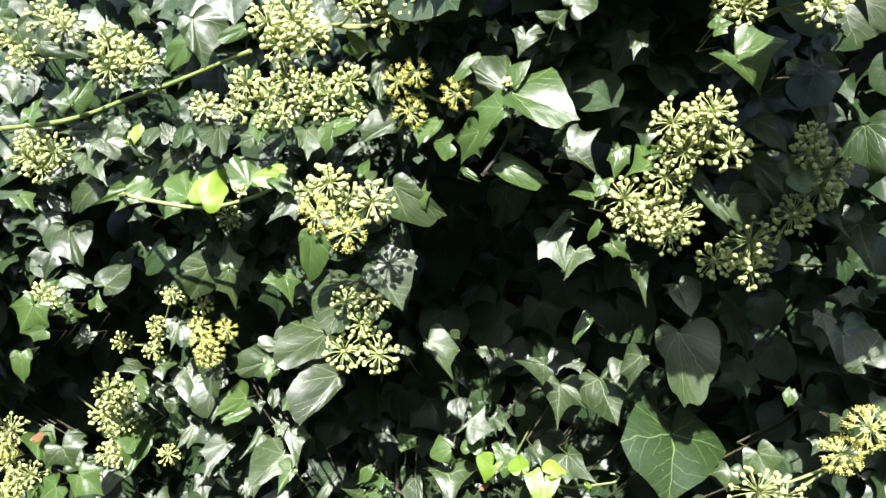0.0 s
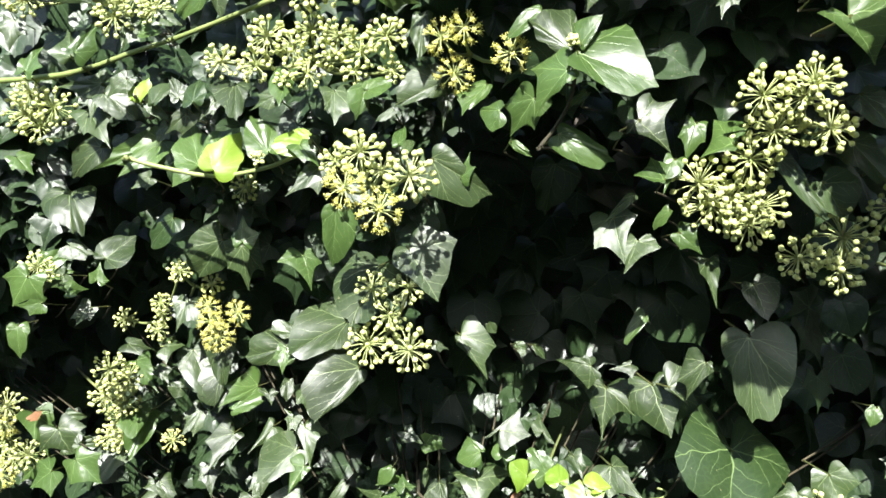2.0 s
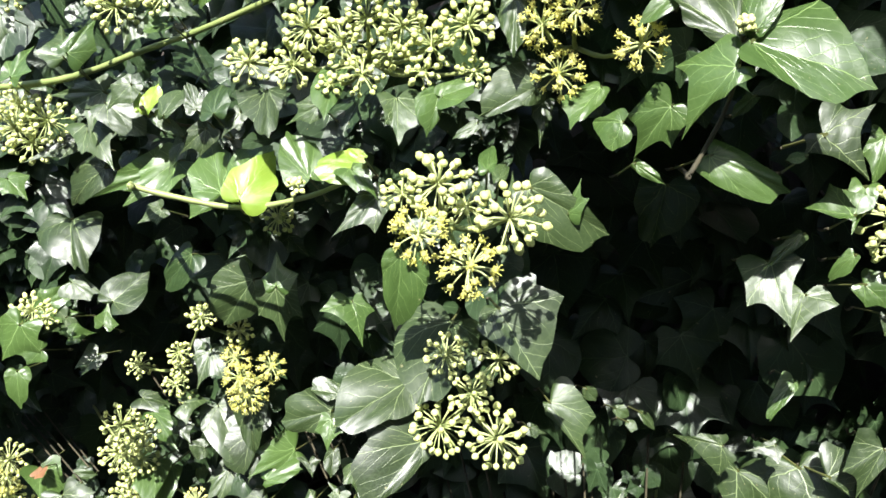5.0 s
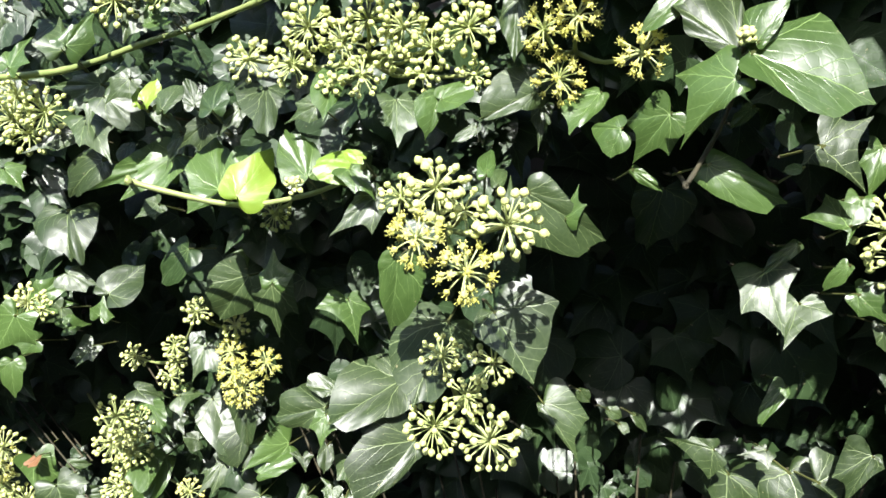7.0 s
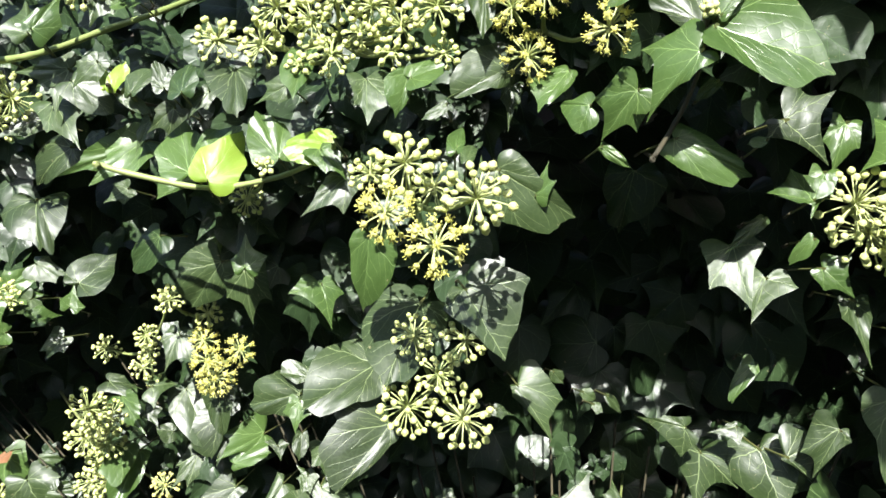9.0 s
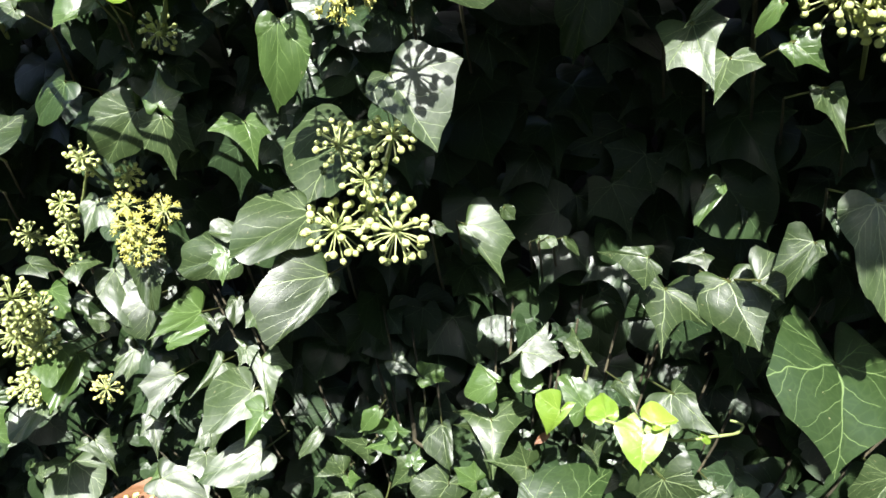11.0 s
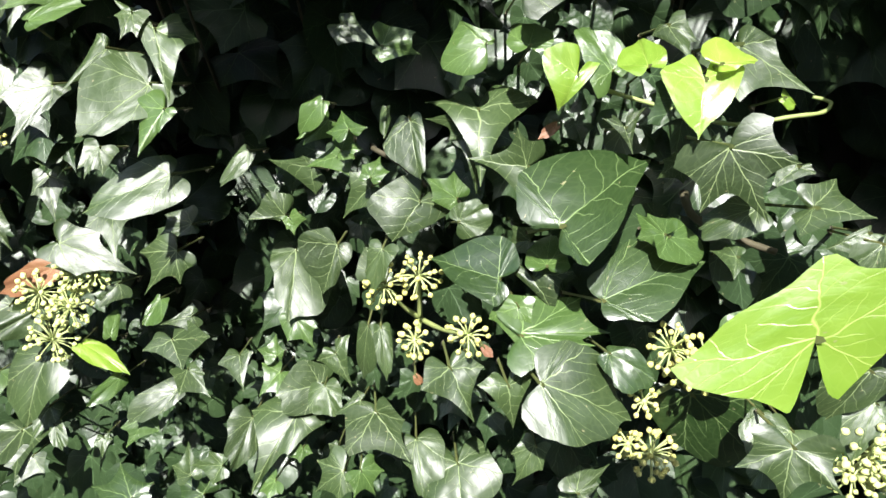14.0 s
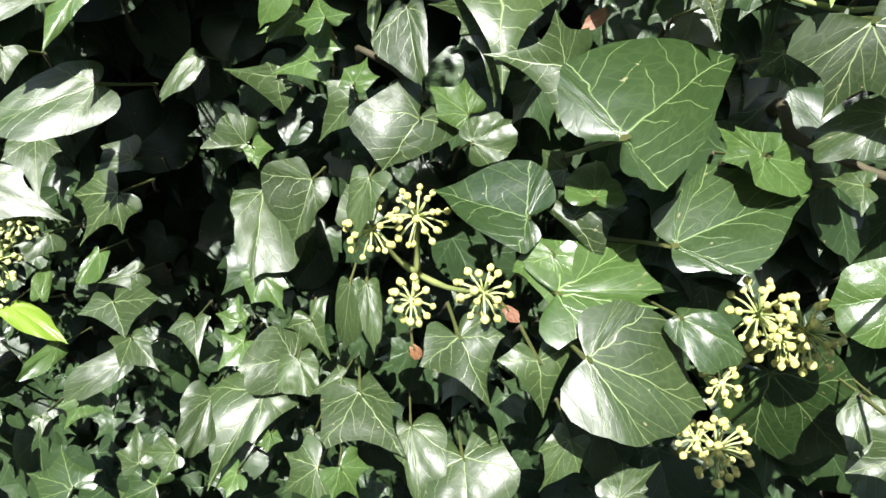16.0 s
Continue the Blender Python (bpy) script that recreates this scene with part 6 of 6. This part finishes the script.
head = flower_head("pale ivy flower heads with green berries above a folded leaf")
umbel(head, (-0.390, 0.864, 1.238), 0.0209, "bud")
umbel(head, (-0.382, 0.887, 1.223), 0.0191, "bud")
umbel(head, (-0.415, 0.904, 1.197), 0.0212, "bud")
umbel(head, (-0.397, 0.915, 1.190), 0.0200, "bud")
umbel(head, (-0.397, 0.891, 1.216), 0.0181, "bud")
umbel(head, (-0.410, 0.930, 1.165), 0.0181, "bud")
umbel(head, (-0.425, 0.939, 1.141), 0.0186, "bud")
umbel(head, (-0.408, 0.935, 1.140), 0.0170, "bud")
umbel(head, (-0.353, 0.949, 1.136), 0.0160, "golden")

head = flower_head("slender ivy flower heads with tiny green buds")
umbel(head, (-0.308, 0.792, 1.320), 0.0113, "bud")
umbel(head, (-0.321, 0.817, 1.288), 0.0124, "bud")
umbel(head, (-0.314, 0.827, 1.273), 0.0095, "bud")
umbel(head, (-0.309, 0.800, 1.306), 0.0100, "bud")
umbel(head, (-0.382, 0.878, 1.290), 0.0139, "bud")
umbel(head, (-0.297, 0.810, 1.349), 0.0109, "bud")

head = flower_head("open yellow ivy flower heads with spread stamens")
umbel(head, (-0.226, 0.770, 1.316), 0.0123, "open")
umbel(head, (-0.262, 0.791, 1.318), 0.0120, "open")
umbel(head, (-0.250, 0.785, 1.289), 0.0162, "open")
umbel(head, (-0.255, 0.780, 1.304), 0.0132, "open")

head = flower_head("small ivy bud cluster under the lime runner")
umbel(head, (-0.212, 0.733, 1.432), 0.0142, "bud")
umbel(head, (-0.174, 0.635, 1.451), 0.0067, "bud")

head = flower_head("small ivy bud cluster among young leaves")
umbel(head, (-0.425, 0.780, 1.352), 0.0167, "bud")
umbel(head, (-0.414, 0.781, 1.346), 0.0114, "bud")

head = flower_head("small shaded ivy bud cluster")
umbel(head, (-0.282, 0.769, 1.353), 0.0130, "bud")
umbel(head, (-0.257, 0.788, 1.340), 0.0123, "bud")

head = flower_head("tiny pale bud cluster on the upright shoot")
umbel(head, (0.053, 0.546, 1.531), 0.0056, "bud")
umbel(head, (0.046, 0.536, 1.521), 0.0049, "bud")

head = flower_head("spreading ivy flower heads with stalked green buds")
umbel(head, (0.200, 0.545, 1.504), 0.0189, "bud")
umbel(head, (0.174, 0.560, 1.497), 0.0200, "bud")
umbel(head, (0.185, 0.568, 1.476), 0.0202, "bud")
umbel(head, (0.219, 0.562, 1.477), 0.0186, "bud")
umbel(head, (0.197, 0.552, 1.495), 0.0163, "bud")
umbel(head, (0.176, 0.583, 1.458), 0.0206, "bud")

head = flower_head("dense cream ivy flower heads with ripening buds")
umbel(head, (0.148, 0.596, 1.441), 0.0226, "bud")
umbel(head, (0.157, 0.601, 1.426), 0.0218, "bud")
umbel(head, (0.189, 0.594, 1.425), 0.0238, "bud")
umbel(head, (0.171, 0.595, 1.432), 0.0208, "bud")
umbel(head, (0.183, 0.598, 1.414), 0.0191, "bud")

head = flower_head("shaded ivy flower heads with grey green buds")
umbel(head, (0.249, 0.596, 1.407), 0.0247, "bud")
umbel(head, (0.252, 0.605, 1.384), 0.0180, "bud")
umbel(head, (0.221, 0.603, 1.391), 0.0167, "bud")
umbel(head, (0.281, 0.592, 1.428), 0.0180, "bud")

head = flower_head("ivy flower heads with pale buds near a shaded leaf")
umbel(head, (0.286, 0.572, 1.477), 0.0167, "bud")
umbel(head, (0.305, 0.582, 1.463), 0.0191, "bud")
umbel(head, (0.301, 0.588, 1.448), 0.0182, "bud")
umbel(head, (0.285, 0.569, 1.487), 0.0137, "bud")

head = flower_head("open yellow ivy flower heads above the ground shoots")
umbel(head, (0.281, 0.655, 1.184), 0.0262, "bud")
umbel(head, (0.309, 0.662, 1.178), 0.0210, "bud")
umbel(head, (0.349, 0.647, 1.220), 0.0185, "open")
umbel(head, (0.361, 0.623, 1.250), 0.0202, "open")

head = flower_head("ivy flower head hanging from the overgrown top")
umbel(head, (0.220, 0.535, 1.575), 0.0166, "bud")
umbel(head, (0.207, 0.534, 1.580), 0.0138, "bud")
umbel(head, (0.274, 0.527, 1.576), 0.0170, "bud")

head = flower_head("ivy flower heads along the upper runner")
umbel(head, (-0.145, 0.603, 1.587), 0.0198, "bud")
umbel(head, (-0.120, 0.594, 1.586), 0.0213, "bud")
umbel(head, (-0.107, 0.594, 1.572), 0.0182, "bud")
umbel(head, (-0.133, 0.605, 1.569), 0.0176, "bud")
umbel(head, (-0.041, 0.570, 1.582), 0.0183, "bud")
umbel(head, (-0.021, 0.562, 1.584), 0.0163, "bud")
umbel(head, (-0.068, 0.577, 1.592), 0.0140, "bud")

head = flower_head("ivy flower heads in the leafy corner")
umbel(head, (-0.377, 0.706, 1.621), 0.0228, "bud")
umbel(head, (-0.357, 0.696, 1.610), 0.0186, "bud")
umbel(head, (-0.308, 0.673, 1.591), 0.0187, "bud")
umbel(head, (-0.282, 0.662, 1.580), 0.0193, "bud")
umbel(head, (-0.266, 0.659, 1.568), 0.0156, "bud")
umbel(head, (-0.308, 0.679, 1.566), 0.0187, "bud")
umbel(head, (-0.425, 0.728, 1.606), 0.0199, "bud")
umbel(head, (-0.408, 0.721, 1.590), 0.0182, "bud")

head = flower_head("yellow green ivy flower heads low in the leaves")
umbel(head, (-0.560, 0.955, 1.166), 0.0225, "bud")
umbel(head, (-0.574, 0.970, 1.143), 0.0212, "open")
umbel(head, (-0.575, 0.980, 1.120), 0.0196, "bud")
umbel(head, (-0.549, 0.982, 1.099), 0.0213, "bud")
umbel(head, (-0.576, 0.996, 1.088), 0.0200, "bud")
umbel(head, (-0.589, 0.990, 1.070), 0.0201, "open")

head = flower_head("ivy flower heads with yellow berries on a forked stalk")
umbel(head, (-0.043, 0.751, 1.077), 0.0140, "golden")
umbel(head, (-0.024, 0.756, 1.081), 0.0136, "golden")
umbel(head, (-0.027, 0.738, 1.051), 0.0106, "golden")
umbel(head, (-0.000, 0.721, 1.060), 0.0120, "golden")

head = flower_head("stalked ivy berries beside a rounded leaf")
umbel(head, (0.097, 0.704, 1.059), 0.0139, "golden")
umbel(head, (0.116, 0.705, 1.052), 0.0158, "golden")
umbel(head, (0.106, 0.705, 1.049), 0.0111, "golden")
umbel(head, (0.083, 0.698, 1.035), 0.0086, "golden")

head = flower_head("ivy berries hanging in the shade")
umbel(head, (0.100, 0.727, 0.991), 0.0157, "golden")
umbel(head, (0.077, 0.700, 1.012), 0.0089, "golden")

head = flower_head("ivy flower heads over a reddish leaf")
umbel(head, (-0.327, 0.949, 1.013), 0.0202, "bud")
umbel(head, (-0.296, 0.931, 1.006), 0.0185, "bud")
umbel(head, (-0.318, 0.944, 0.975), 0.0214, "bud")
umbel(head, (-0.288, 0.928, 1.035), 0.0161, "bud")
umbel(head, (-0.265, 0.914, 1.037), 0.0136, "bud")

head = flower_head("ivy flower head near the lower edge")
umbel(head, (0.199, 0.699, 1.005), 0.0190, "bud")
umbel(head, (0.211, 0.695, 1.003), 0.0177, "bud")
umbel(head, (0.192, 0.700, 0.994), 0.0141, "bud")

grow_stalks()

# ---- leaves close behind the outer ones ----
SPOT_AT, SPOT_SIZE = np.array([p for p, _ in SPOTS]), np.array([w for _, w in SPOTS])


def covers_nothing(x, y, z):
    """True where a leaf would hang before none of the outer leaves and flowers, for one who looks from the path."""
    eye = np.array((-0.06, 0.2, 1.42) if z > 1.32 else (-0.02, 0.36, 1.21))
    there = np.array((x, y, z)) - eye
    far = np.linalg.norm(there)
    spots = SPOT_AT - eye
    reach_to = np.linalg.norm(spots, axis=1)
    aside = np.linalg.norm(spots - np.outer(spots @ (there / far), there / far), axis=1)
    return not np.any((aside < 0.55 * SPOT_SIZE + 0.008) & (reach_to > far - 0.012))


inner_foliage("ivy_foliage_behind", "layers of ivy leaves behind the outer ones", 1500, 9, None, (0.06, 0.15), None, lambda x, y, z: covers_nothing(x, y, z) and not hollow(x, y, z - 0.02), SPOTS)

# leaves added sunward of the gaps, to block the sun and keep them dark
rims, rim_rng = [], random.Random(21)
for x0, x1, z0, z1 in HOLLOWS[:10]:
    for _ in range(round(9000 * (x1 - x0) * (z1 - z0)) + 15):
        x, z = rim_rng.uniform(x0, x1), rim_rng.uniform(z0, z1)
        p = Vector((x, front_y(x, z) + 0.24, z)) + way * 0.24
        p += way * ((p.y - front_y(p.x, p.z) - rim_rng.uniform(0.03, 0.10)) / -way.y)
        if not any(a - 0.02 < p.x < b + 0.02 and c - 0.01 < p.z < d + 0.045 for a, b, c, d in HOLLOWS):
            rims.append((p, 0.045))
inner_foliage("ivy_foliage_rim", "leaves added round the gaps to block sun from them", len(rims), 10, None, (0.0, 0.01), None, covers_nothing, rims)

# a small leaf spray, added out of view to shade the leaves at the wall edge
spray_rng = random.Random(31)
spray = [(Vector((spray_rng.uniform(0.155, 0.19), spray_rng.uniform(0.31, 0.35), spray_rng.uniform(1.572, 1.598))), 0.030) for _ in range(40)]
inner_foliage("ivy_foliage_spray", "small unseen ivy spray added to shade the wall edge", len(spray), 12, None, (0.0, 0.01), None, None, spray)
